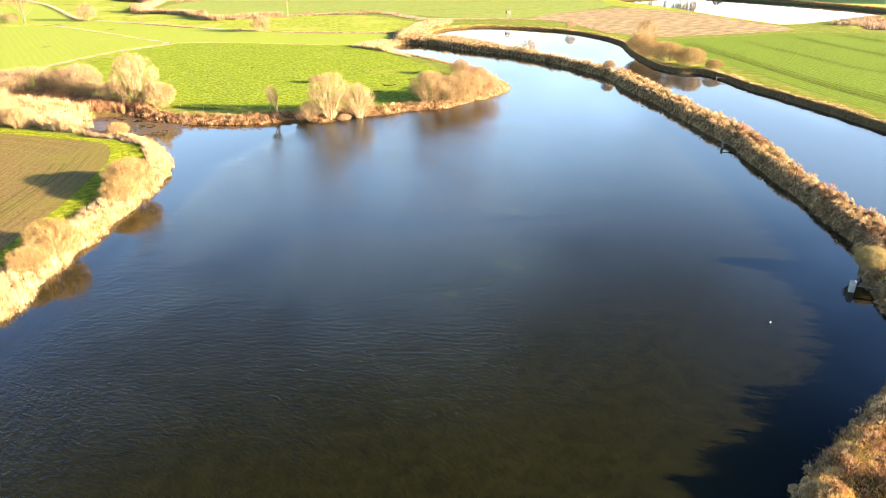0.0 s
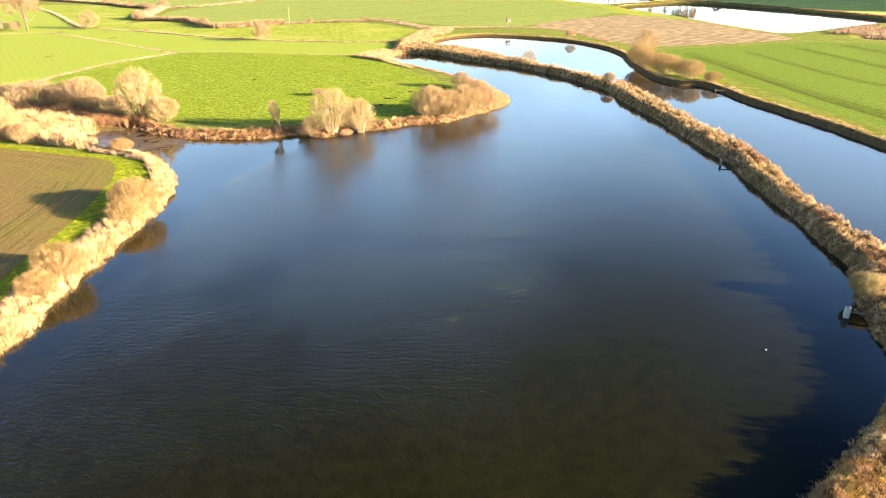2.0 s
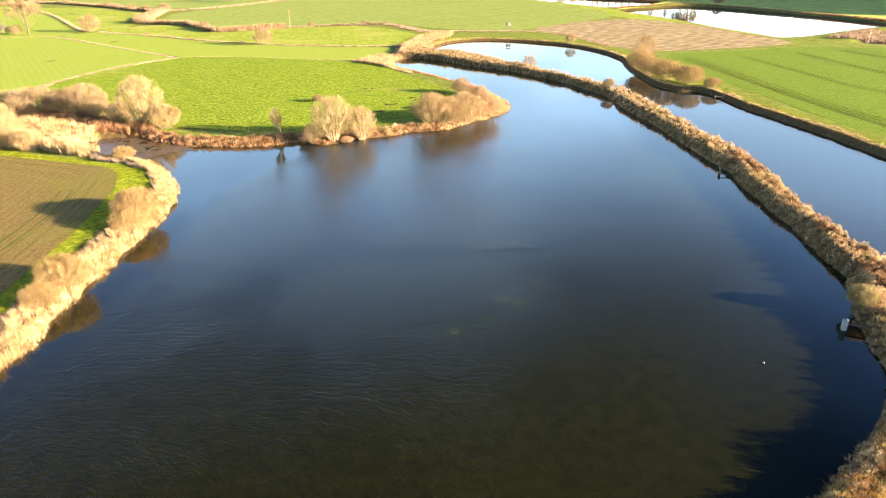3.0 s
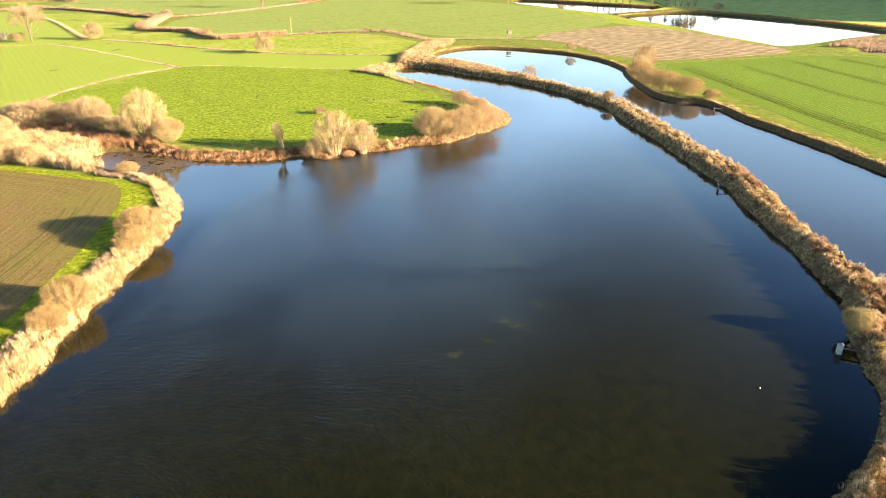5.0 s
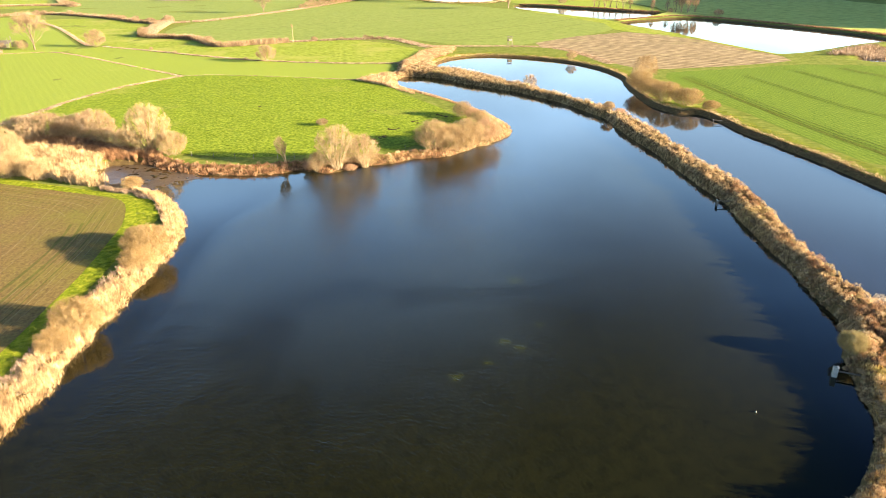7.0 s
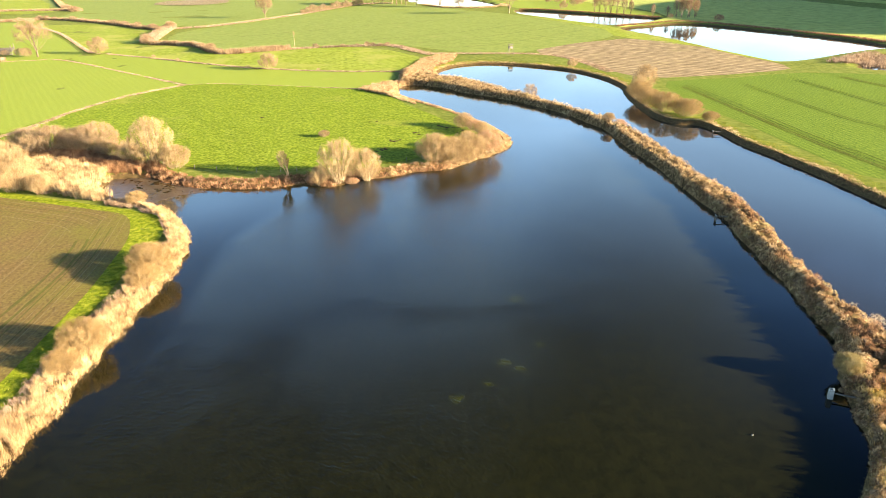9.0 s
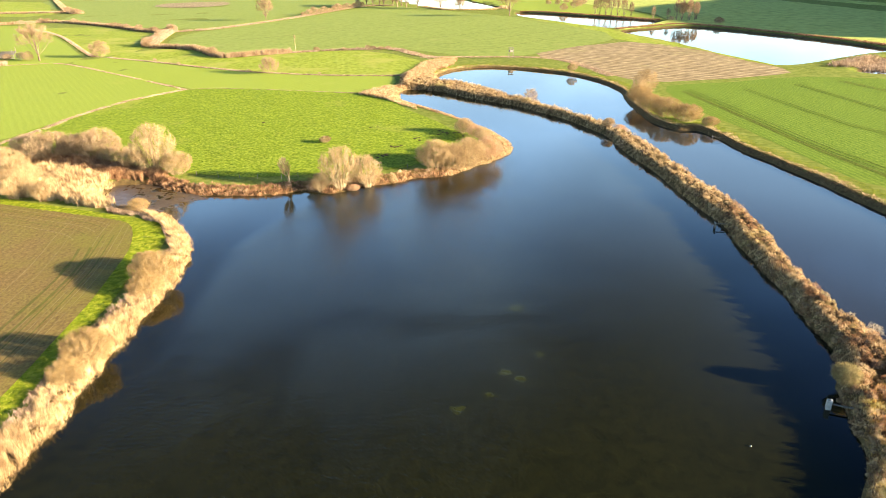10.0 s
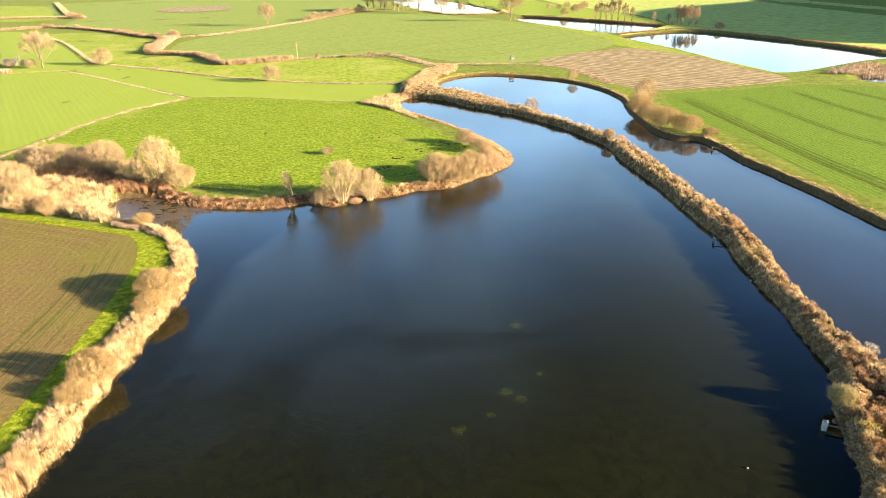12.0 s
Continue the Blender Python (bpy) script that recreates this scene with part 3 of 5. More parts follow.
tramline(crop_ob, [(92.6, 249), (95, 215), (98.6, 165), (102, 142), (106, 100), (112, 20)], 1.9, RUT, 0.28)
tramline(crop_ob, [(89.5, 246), (92.4, 210), (95.8, 165), (99, 140), (103, 100), (109, 20)], 1.0, RUT_GREEN, 0.28)
tramline(crop_ob, [(114, 249), (116.5, 215), (119.5, 187), (123, 175), (128, 140), (135, 40)], 1.9, RUT, 0.28)
tramline(crop_ob, [(137.5, 256.5), (139.5, 230), (142, 206), (150, 160), (160, 60)], 1.9, RUT, 0.34)
tramline(crop_ob, [(158, 262), (163, 236), (172, 200)], 1.9, RUT_GREEN, 0.4)
tramline(till_ob, [(-62, 40), (-62.3, 60), (-62.7, 75), (-63, 82), (-63.4, 88), (-63.9, 93), (-64.6, 97), (-65.4, 101), (-66.6, 105)], 1.9, RUT_SOIL, 0.55, 0.075)
tramline(till_ob, [(-86, 60), (-83, 80), (-82, 92), (-83, 97), (-87, 101), (-95, 105)], 1.8, RUT_SOIL, 0.5)
for k, d in enumerate((1.4, 2.6, 4.4, 6.2, 11.8, 14.6)):
    strip("seed_row", [(-54.6 - d, 40), (-54.8 - d, 68), (-55.6 - d, 81), (-57 - d, 94), (-58.8 - d, 103), (-60.8 - d, 111), (-62.3 - d, 116 + d * 0.35)], 0.13 if k % 2 else 0.09, ROW, till_ob, 0.07)
for d in (1.6, 2.9, 4.6, 6.4, 8.6):
    strip("seed_row", [(-128, 140.5 - d), (-100, 130.3 - d), (-84, 124.5 - d), (-72 - 0.3 * d, 120.6 - d), (-66.5 - 0.5 * d, 117.4 - d)], 0.16, RUT_SOIL if d in (2.9, 6.4) else ROW, till_ob, 0.07)
for d in (0.0, 2.2, 4.4):
    strip("seed_row", [(-77.5 - d, 74), (-77 - d, 88), (-78.5 - d, 97 + 0.5 * d), (-82 - d, 101 + 0.7 * d), (-88 - d, 103 + 0.8 * d)], 0.2, RUT_SOIL, till_ob, 0.07)
for d in (3.4, 5.4):
    strip("seed_row", [(-54.6 - d, 40), (-54.8 - d, 68), (-55.6 - d, 81), (-57 - d, 94), (-58.8 - d, 103), (-60.8 - d, 111)], 0.22, RUT_SOIL, till_ob, 0.07)
far_ob = bpy.data.objects["far_crop_field"]
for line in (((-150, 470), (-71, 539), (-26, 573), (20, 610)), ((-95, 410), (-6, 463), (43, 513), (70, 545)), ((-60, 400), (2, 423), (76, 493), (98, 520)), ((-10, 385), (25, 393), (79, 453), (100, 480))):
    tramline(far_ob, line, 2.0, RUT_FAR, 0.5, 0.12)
field("yellow_field", [(-560, 812), (-481, 815), (-520, 880), (-720, 1199), (-900, 1250)], 30, UPLAND, "yellowing field behind a hedge", "field", 0.3)
field("fallow_strip", [(-412, 950), (-345, 912), (-314, 965), (-352, 1066), (-432, 1050)], 14, STUBBLE, "pale fallow strip in a crop field", "field", 0.5)


# ---------------------------------------------------------------- reeds, sedge, hedges
def scatter(outline, per_m2, seed, ragged=0.0):
    """Random points inside an outline, whose edge may be ragged by so many metres."""
    o = np.array(outline, float)
    r = np.random.RandomState(seed)
    lo, hi = o.min(0), o.max(0)
    p = r.uniform(lo, hi, (int((hi - lo).prod() * per_m2), 2))
    return p[signed(o, p) > (ragged * (0.4 + bumps(p, 4, seed) + 0.5 * bumps(p, 1.5, seed + 1)) if ragged else 0)]


def along(line, width, per_m, seed, closed=False):
    """Random points along a line, spread to both sides."""
    r = np.random.RandomState(seed)
    o = spline(line, 6, closed)
    seg = np.diff(o, axis=0)
    ln = np.linalg.norm(seg, axis=1)
    k = int(ln.sum() * per_m)
    i = r.choice(len(ln), k, p=ln / ln.sum())
    side = np.stack([-seg[:, 1], seg[:, 0]], 1) / ln[:, None]
    return o[i] + seg[i] * r.uniform(0, 1, (k, 1)) + side[i] * (np.clip(r.normal(0, 0.3, (k, 1)), -0.5, 0.5) * width)


def shore(outline, a, b, per_m2, seed):
    """Random points inside an outline whose distance from the water lies between a and b."""
    p = scatter(outline, per_m2, seed)
    d = to_water(p) + 0.8 * bumps(p, 5, seed)
    return p[(d > a) & (d < b)]


def blades(p, height, width, lean, seed, clump=1.2, way=None, wind=(-0.1, 0.06), uneven=1.0, tall=1.0, raised=0.0, droop=0.25):
    """Bent blades rooted at points p: arrays of vertices, quads and triangles."""
    r = np.random.RandomState(seed)
    k = len(p)
    h = height * (1 + uneven * (0.3 * bumps(p, clump * 5, seed) + 0.25 * bumps(p, clump * 1.6, seed + 1))) * r.uniform(0.5 - 0.2 * (uneven < 0.5), 1.2, k)
    h = np.maximum(h, height * 0.25) * tall
    a, b = r.uniform(0, 2 * math.pi, k), r.uniform(0, 2 * math.pi, k)
    if way is not None:
        b = way + r.normal(0, 0.5, k)
    w = width * r.uniform(0.6, 1.4, k) / 2
    side = np.stack([np.cos(a) * w, np.sin(a) * w, np.zeros(k)], 1)
    tilt = lean * r.uniform(0.1, 1.0, k)
    px, py = bumps(p, clump * 2.3, seed + 5), bumps(p, clump * 2.3, seed + 6)
    dx = (np.cos(b) * tilt + 0.35 * uneven * lean * px + wind[0]) * h
    dy = (np.sin(b) * tilt + 0.35 * uneven * lean * py + wind[1]) * h
    z = land(p) - 0.08 + raised
    z = np.maximum(z, -0.3)
    foot = np.column_stack([p, z])
    mid = foot + np.column_stack([dx * 0.35, dy * 0.35, h * 0.62])
    tip = foot + np.column_stack([dx, dy, h * (1 - droop * tilt)])
    v = np.stack([foot - side * 0.6, foot + side * 0.6, mid + side, mid - side, tip], 1).reshape(-1, 3)
    i = np.arange(k)[:, None] * 5
    return v, i + np.array([[0, 1, 2, 3]]), i + np.array([[3, 2, 4]])


def tussocks(centres, each, radius, height, width, seed, mound=0.5):
    """Mounds of blades that fall outwards from each centre."""
    r = np.random.RandomState(seed)
    k = len(centres)
    size = r.uniform(0.35, 1.35, k)
    i = np.repeat(np.arange(k), each)
    a = r.uniform(0, 2 * math.pi, len(i))
    d = np.sqrt(r.uniform(0, 1, len(i))) * radius * size[i] * 0.5
    p = centres[i] + np.stack([np.cos(a) * d, np.sin(a) * d], 1)
    drop = d / (radius * size[i] * 0.5)
    return blades(p, height, width, 1.1, seed + 1, 2.0, a, tall=size[i] * (1.1 - 0.35 * drop), uneven=0.3, raised=mound * radius * size[i] * (1 - drop ** 2), droop=0.75)


def mounds(centres, radius, height, seed):
    """Matted sedge cushions: uneven domes with a ragged foot."""
    r = np.random.RandomState(seed)
    k, around, rings = len(centres), 9, 4
    size = r.uniform(0.35, 1.35, k)[:, None, None]
    tall = size * r.uniform(0.7, 1.25, k)[:, None, None]
    a = np.linspace(0, 2 * math.pi, around, endpoint=False)[None, None] + r.uniform(0, 6, k)[:, None, None]
    f = np.linspace(0, 0.92, rings)[None, :, None]
    d = radius * size * np.sqrt(1 - f ** 2) * r.uniform(0.75, 1.2, (k, rings, around))
    x = centres[:, 0][:, None, None] + np.cos(a) * d - 0.12 * f * height
    y = centres[:, 1][:, None, None] + np.sin(a) * d
    foot = np.maximum(land(centres), 0.0)[:, None, None] - 0.15
    z = foot + height * tall * f * r.uniform(0.85, 1.15, (k, rings, around))
    top = np.stack([centres[:, 0] - 0.12 * height, centres[:, 1], foot[:, 0, 0] + height * tall[:, 0, 0] * 1.04], 1)
    v = np.concatenate([np.stack([x, y, z], -1).reshape(k, -1, 3), top[:, None]], 1)
    n_v = around * rings + 1
    e = np.arange(around)
    q = np.concatenate([np.stack([j * around + e, j * around + (e + 1) % around, (j + 1) * around + (e + 1) % around, (j + 1) * around + e], 1) for j in range(rings - 1)])
    t = np.stack([(rings - 1) * around + e, (rings - 1) * around + (e + 1) % around, np.full(around, around * rings)], 1)
    off = (np.arange(k) * n_v)[:, None, None]
    return v.reshape(-1, 3), (q[None] + off).reshape(-1, 4), (t[None] + off).reshape(-1, 3)


def thinned(p, size, cut, seed):
    """Only the points off the gaps of a random pattern."""
    return p[bumps(p, size, seed) > cut]


def stand(name, sets, material, label, category, kind="stuff"):
    v = np.concatenate([s[0] for s in sets])
    off = np.cumsum([0] + [len(s[0]) for s in sets[:-1]])
    q = np.concatenate([s[1] + o for s, o in zip(sets, off)])
    t = np.concatenate([s[2] + o for s, o in zip(sets, off)])
    return tagged(put(name, mesh_np(name, v, q, t), material), label, category, kind=kind)


WEST = [(-58, 38), (-44, 38), (-43, 60), (-43, 108), (-50, 122), (-60, 128), (-72, 131), (-72, 122), (-58, 117), (-50.6, 104), (-53, 84), (-50, 60), (-50, 38)]
stand("reed_belt_back", [blades(thinned(shore(WEST, 1.4, 4.8, 130, 15), 2.2, -0.55, 18), 0.7, 0.036, 0.7, 16, 0.8, uneven=1.6)], SCRUB, "tan grass and sedge behind a reed belt", "sedge")
stand("reed_belt", [blades(thinned(shore(WEST, -0.4, 2.9, 190, 11), 1.8, -0.3, 17), 1.1, 0.03, 0.5, 12, 0.8, uneven=1.7), blades(shore(WEST, -0.7, 0.8, 60, 13), 0.9, 0.03, 0.7, 14, 0.8, uneven=1.6)],
      REED, "dense pale straw-coloured reeds along the water's edge", "reeds")
BED = [(-76, 131), (-71, 126), (-80, 127.5), (-92, 132), (-104, 137), (-112, 150), (-104, 158), (-92, 153), (-82, 146), (-79, 138)]
stand("reed_bed", [blades(scatter(BED, 95, 21, 2.2), 2.1, 0.045, 0.35, 22, 1.6)], REED, "tall sunlit pale reeds filling the head of a bay", "reeds")
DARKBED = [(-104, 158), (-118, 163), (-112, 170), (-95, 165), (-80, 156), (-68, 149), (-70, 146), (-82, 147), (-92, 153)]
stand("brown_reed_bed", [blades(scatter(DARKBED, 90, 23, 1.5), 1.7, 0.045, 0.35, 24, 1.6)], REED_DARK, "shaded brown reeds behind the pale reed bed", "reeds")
NORTH = [(-72, 142), (-60, 134), (-45, 132), (-30, 134), (-10, 142), (2, 146), (2, 152), (-10, 152.6), (-19, 149), (-33, 147), (-48, 145.6), (-64, 150), (-74, 150)]
stand("brown_sedge_bank", [blades(shore(NORTH, -0.3, 3.6, 40, 31), 0.6, 0.08, 0.7, 32, 1.0), tussocks(shore(NORTH[:3] + [(-22, 136), (-22, 149)] + NORTH[-4:], 0.3, 3.4, 0.6, 33), 80, 1.2, 0.5, 0.05, 34)], HEATH, "tussocky russet-brown sedge on an undercut bank", "sedge")
stand("pale_sedge_bank", [tussocks(shore([(-22, 136), (0, 144), (0, 152), (-22, 149)], 0.4, 3.2, 0.8, 35), 110, 1.3, 0.55, 0.05, 36)], SEDGE, "pale yellow sedge tussocks between two thickets", "sedge")
SPIT = [(0, 146), (16, 160), (20, 172), (16, 190), (3, 216), (-14, 242), (-17, 256), (-13, 268), (-3, 285), (-6, 300), (-16, 300), (-24, 292), (-26, 268), (-34, 254),
        (-16, 223), (4.5, 184), (5, 178), (-2, 162)]
stand("spit_reeds", [blades(shore(SPIT, -0.5, 2.6, 50, 41), 0.6, 0.06, 0.7, 42, 0.8, uneven=1.5), blades(shore(SPIT[5:], 2.0, 6.0, 30, 43), 0.7, 0.08, 0.7, 44, 1.2)], REED, "pale reeds and dry grass on a narrow spit", "reeds")
dam_p = scatter(DAM, 55, 51)
dam_p = dam_p[(dam_p[:, 1] > 24) & (dam_p[:, 0] < 0.78 * dam_p[:, 1] + 20)]
dam_d = to_water(dam_p)
dam_low = dam_p[(dam_d > -0.4) & (dam_p[:, 1] < 300)]
dam_in = dam_p[(dam_d > 0.3) & (dam_p[:, 1] < 300)]
dam_mid = dam_in[np.random.RandomState(55).uniform(0, 1, len(dam_in)) < 0.011]
hx, hy = np.meshgrid(np.arange(5, 64, 1.55), np.arange(24, 125, 1.55))
heap = np.stack([hx.ravel(), hy.ravel()], 1) + np.random.RandomState(66).uniform(-0.5, 0.5, (hx.size, 2))
heap = heap[(signed(DAM, heap) > 0) & (to_water(heap) > 0.15) & (heap[:, 0] < 0.78 * heap[:, 1] + 20)]
dam_near, dam_far = heap, dam_mid[dam_mid[:, 1] >= 124]
dam_low = np.concatenate([dam_low[dam_low[:, 1] >= 124], dam_low[dam_low[:, 1] < 124][::8]])
from_pond = -signed(POND_MAIN, dam_near)
russet = (from_pond > 1.8) & (to_water(dam_near) > 1.7) & (bumps(dam_near, 9, 57) > -0.3)
fx, fy = np.meshgrid(np.arange(20, 60, 0.85), np.arange(30, 125, 0.85))
face = np.stack([fx.ravel(), fy.ravel()], 1) + np.random.RandomState(67).uniform(-0.35, 0.35, (fx.size, 2))
face = face[(signed(DAM, face) > 0) & (to_water(face) > -0.15) & (to_water(face) < 2.0) & (-signed(POND_MAIN, face) < 2.2)]
face_dark = bumps(face, 5, 68) > 0.0
stand("dam_heath", [tussocks(dam_near[russet], 240, 1.55, 0.42, 0.042, 59, 0.46), tussocks(face[face_dark], 90, 1.25, 0.5, 0.045, 71, 0.25)], HEATH, "russet-brown tussocks on the dam's crest", "sedge")
stand("dam_sedge", [blades(dam_low[::8], 0.3, 0.045, 0.8, 52, 1.2), tussocks(dam_near[~russet], 150, 1.6, 0.44, 0.045, 58, 0.42), tussocks(face[~face_dark], 90, 1.25, 0.5, 0.045, 72, 0.25), tussocks(dam_far, 52, 1.7, 0.5, 0.07, 56, 0.42)], SEDGE, "tousled golden sedge and grass covering a narrow dam", "sedge")
stand("dam_tussock_base", [mounds(dam_near[russet], 0.64, 0.5, 59), mounds(dam_near[~russet], 0.62, 0.4, 58), mounds(face, 0.5, 0.28, 71), mounds(dam_far, 0.66, 0.4, 56)], SEDGE_ROOT, "matted sedge cushions on the dam, darkened as gap shade", "sedge")
se = scatter([(8, 20), (24, 33), (36, 44), (42, 52), (50, 62), (60, 62), (62, 24)], 95, 151)
se = se[(to_water(se) > 0.2) & (se[:, 0] < 0.78 * se[:, 1] + 16)]
FINE = stalk_material("fine_bank_grass", (0.36, 0.17, 0.04), (0.62, 0.38, 0.11), (0.72, 0.54, 0.22), (0.44, 0.38, 0.05), 0.2)
stand("bank_fine_grass", [blades(se, 0.55, 0.022, 1.1, 152, 2.4)], FINE, "fine golden and yellow-green grass on a broad bank", "grass")
to_main = -signed(POND_MAIN, dam_p)
pond_face = (to_main < 3.0) & (bumps(dam_p, 1.7, 53) > -0.28)
edge = dam_p[(dam_d > -0.4) & (dam_d < 1.6) & (dam_p[:, 1] > 76) & pond_face]
far_edge = dam_p[(dam_d > 0.0) & (dam_d < 1.0) & (dam_p[:, 1] > 76) & (to_main >= 3.0)]
stand("dam_reeds", [blades(edge, 0.8, 0.04, 0.5, 54, 1.0, uneven=1.5), blades(far_edge[::3], 0.4, 0.04, 0.9, 55, 1.0), blades(dam_p[(dam_d > -0.1) & (dam_d < 1.9) & (dam_p[:, 1] <= 76)], 0.5, 0.028, 0.9, 154, 0.8, uneven=1.5)], REED, "straw reeds fringing the dam's waterline", "reeds")
EAST = [(60, 205), (66, 186), (72, 184), (74, 170), (78, 150), (83, 104), (95, 104), (92.5, 123), (89, 160), (86, 188), (82, 212),
        (82, 233), (86, 260), (74, 280), (58, 330), (46, 362), (0, 364), (-18, 352), (-20, 299), (-4, 292), (2, 312), (20, 320), (40, 310), (60, 280), (64, 250), (62, 220)]
east_p = scatter(EAST, 34, 61)
east_d = to_water(east_p)
stand("bank_grass", [blades(east_p[(east_d > 1.5) & (east_d < 3.4 + 1.6 * bumps(east_p, 5, 64))], 0.42, 0.05, 1.0, 62, 1.0, uneven=1.5)], SEDGE, "dry tan grass on the far bank's edge", "grass")
# darker reed colour here deepens the shade on the bank's lower face
stand("bank_reeds", [blades(east_p[(east_d > -0.2) & (east_d < 1.4)][::5], 0.38, 0.05, 0.6, 63, 1.0)], REED_DARK, "brown reeds darkening the shaded face of a steep bank", "reeds")
MARGIN = stalk_material("margin_blade", (0.08, 0.11, 0.006), (0.18, 0.22, 0.012), (0.28, 0.32, 0.03), (0.30, 0.28, 0.05), 0.3)
stand("bank_verge", [blades(east_p[(east_d > 3.0) & (east_d < 6.0 + 1.5 * bumps(east_p, 5, 65))][::2], 0.26, 0.09, 1.0, 66, 1.0, uneven=1.5)], MARGIN, "yellow-green rank grass above the bank", "grass")
stand("inlet_reeds", [blades(scatter([(-20, 262), (-26, 268), (-36, 253), (-30, 246), (-20, 236), (-19, 250)], 40, 71, 1.0), 1.3, 0.1, 0.5, 72),
                      blades(scatter([(-19, 268), (-20, 296), (-13, 338), (-2, 354), (5, 351), (3, 330), (-4.5, 312), (-8, 296), (-14, 284)], 32, 73, 1.5), 1.2, 0.11, 0.5, 74)],
      REED, "pale reeds round the inlet between two ponds", "reeds")
stand("inlet_sedge", [blades(scatter([(-19, 268), (-20, 296), (-13, 338), (-2, 354), (5, 351), (3, 330), (-4.5, 312), (-8, 296), (-14, 284)], 12, 173, 1.0), 1.0, 0.11, 0.6, 174),
                      blades(shore(SPIT, 0.5, 3.5, 9, 175), 0.8, 0.09, 0.6, 176)], REED_DARK, "reddish-brown dead stalks among pale reeds", "sedge")
stand("east_reeds", [blades(scatter([(172, 300), (186, 292), (196, 284), (216, 300), (224, 322), (210, 330), (192, 318)], 8, 75, 3.0), 1.8, 0.12, 0.6, 76, 3.0)], SCRUB,
      "pale reeds between two far ponds", "reeds")


tuft = scatter([(-130, 186), (-122, 248), (-110, 268), (-34, 250), (-16, 221), (4, 181), (-2, 165), (-12, 153), (-34, 148.5), (-48, 147), (-64, 151), (-100, 173)], 7, 77)
tuft = tuft[bumps(tuft, 3.0, 78) > -0.25]
TURF = stalk_material("grass_blade", (0.035, 0.065, 0.004), (0.10, 0.16, 0.009), (0.18, 0.24, 0.02), (0.17, 0.19, 0.03), 0.15)
stand("meadow_grass", [blades(tuft, 0.24, 0.12, 0.9, 79, 1.0)], TURF, "tussocks of lush green meadow grass", "grass")
margin = scatter([(-102, 133.5), (-71, 122), (-59, 117), (-55, 111.6), (-53, 104), (-53.4, 97), (-52, 84), (-51.4, 67), (-50.6, 40), (-53.4, 40), (-53.2, 62), (-54, 72), (-54.8, 84), (-56.6, 97), (-57.8, 104),
                  (-60.5, 111), (-64, 116.6), (-70, 119.6), (-84, 124.4), (-100, 130)], 14, 80)
stand("margin_grass", [blades(margin, 0.25, 0.1, 0.9, 80, 0.8)], MARGIN, "lush grass on a field margin", "grass")


def hedge(line, width, height, per_m, blade, seed, label, material=SCRUB, lean=0.5):
    p = along(line, width, per_m, seed)
    p = p[bumps(p, 11, seed + 3) + 0.6 * bumps(p, 2.5, seed + 4) > -0.55]
    return stand("hedge", [blades(p, height, blade, lean, seed, 4.0, uneven=0.35)], material, label, "hedge", "")


hedge([(-247, 355), (-232, 361), (-211, 359), (-160, 315), (-111, 270.5)], 1.6, 0.5, 55, 0.12, 81, "low pale rank grass along a ditch")
hedge([(-150, 160), (-133, 183), (-130, 222), (-123.5, 248.5), (-111, 270.5)], 2.6, 0.55, 80, 0.12, 82, "pale dry grass strip along a wire fence")
hedge([(-381, 608), (-312, 532), (-224, 407), (-210, 390)], 2.6, 0.9, 70, 0.15, 83, "straw-coloured scrub strip on a bank")
hedge([(-200, 385), (-160, 359.5), (-112, 327), (-92, 315.5), (-51, 300.5), (-20, 297)], 2.2, 0.6, 80, 0.13, 84, "low tan grass strip along a ditch")
hedge([(-111, 270.5), (-95, 272), (-60, 262), (-33, 253.5)], 0.9, 0.4, 30, 0.1, 85, "thin line of dead grass along a fence")
hedge([(-196, 433), (-160, 417), (-131, 376), (-112, 383), (-93, 391)], 4.5, 3.0, 120, 0.13, 86, "tall brown hedge of bare twigs beside a crop field", TWIG_BROWN, 0.4)
hedge([(-93, 391), (-67, 399), (-40, 400)], 4, 1.1, 110, 0.14, 186, "low tan hedge beside a crop field", lean=0.4)
hedge([(-60, 400), (-36, 402), (-15, 366), (-8, 354)], 6, 0.9, 110, 0.15, 87, "tan bramble strip at a field corner")
hedge([(-15, 360), (8, 357), (40, 352), (60, 335), (72, 284)], 5, 0.5, 90, 0.12, 88, "dry grass strip above a pond bank")
hedge([(-449, 664), (-404, 685), (-314, 620), (-263, 567), (-232, 540)], 6, 2.6, 90, 0.25, 89, "brown bare hedge of thin twigs", TWIG_BROWN, 0.35)
hedge([(-232, 560), (-222, 520), (-200, 440)], 9, 3.0, 140, 0.28, 90, "broad tan thicket at a hedge corner", lean=0.4)
hedge([(-226, 545), (-193, 577), (-153, 690), (-110, 856), (-70, 866)], 5, 1.5, 45, 0.32, 91, "tan hedge dotted with bushes")
hedge([(-760, 1310), (-494, 876), (-457, 835), (-490, 850), (-700, 860)], 8, 3.0, 30, 0.5, 92, "distant bare brown hedge row", TWIG_BROWN)
hedge([(126, 497), (150, 511), (190, 521), (234, 420), (246, 366)], 4, 1.2, 70, 0.2, 94, "dark brown rank growth on a far pond bank", REED_DARK)
hedge([(76, 706), (97, 694), (141, 631), (180, 571)], 4, 1.2, 60, 0.22, 95, "brown rank growth on a far pond bank", REED_DARK)
hedge([(-25, 828), (2, 762), (43, 750), (62, 792), (64, 760)], 12, 1.8, 50, 0.6, 96, "tan reeds round a distant pond", REED)
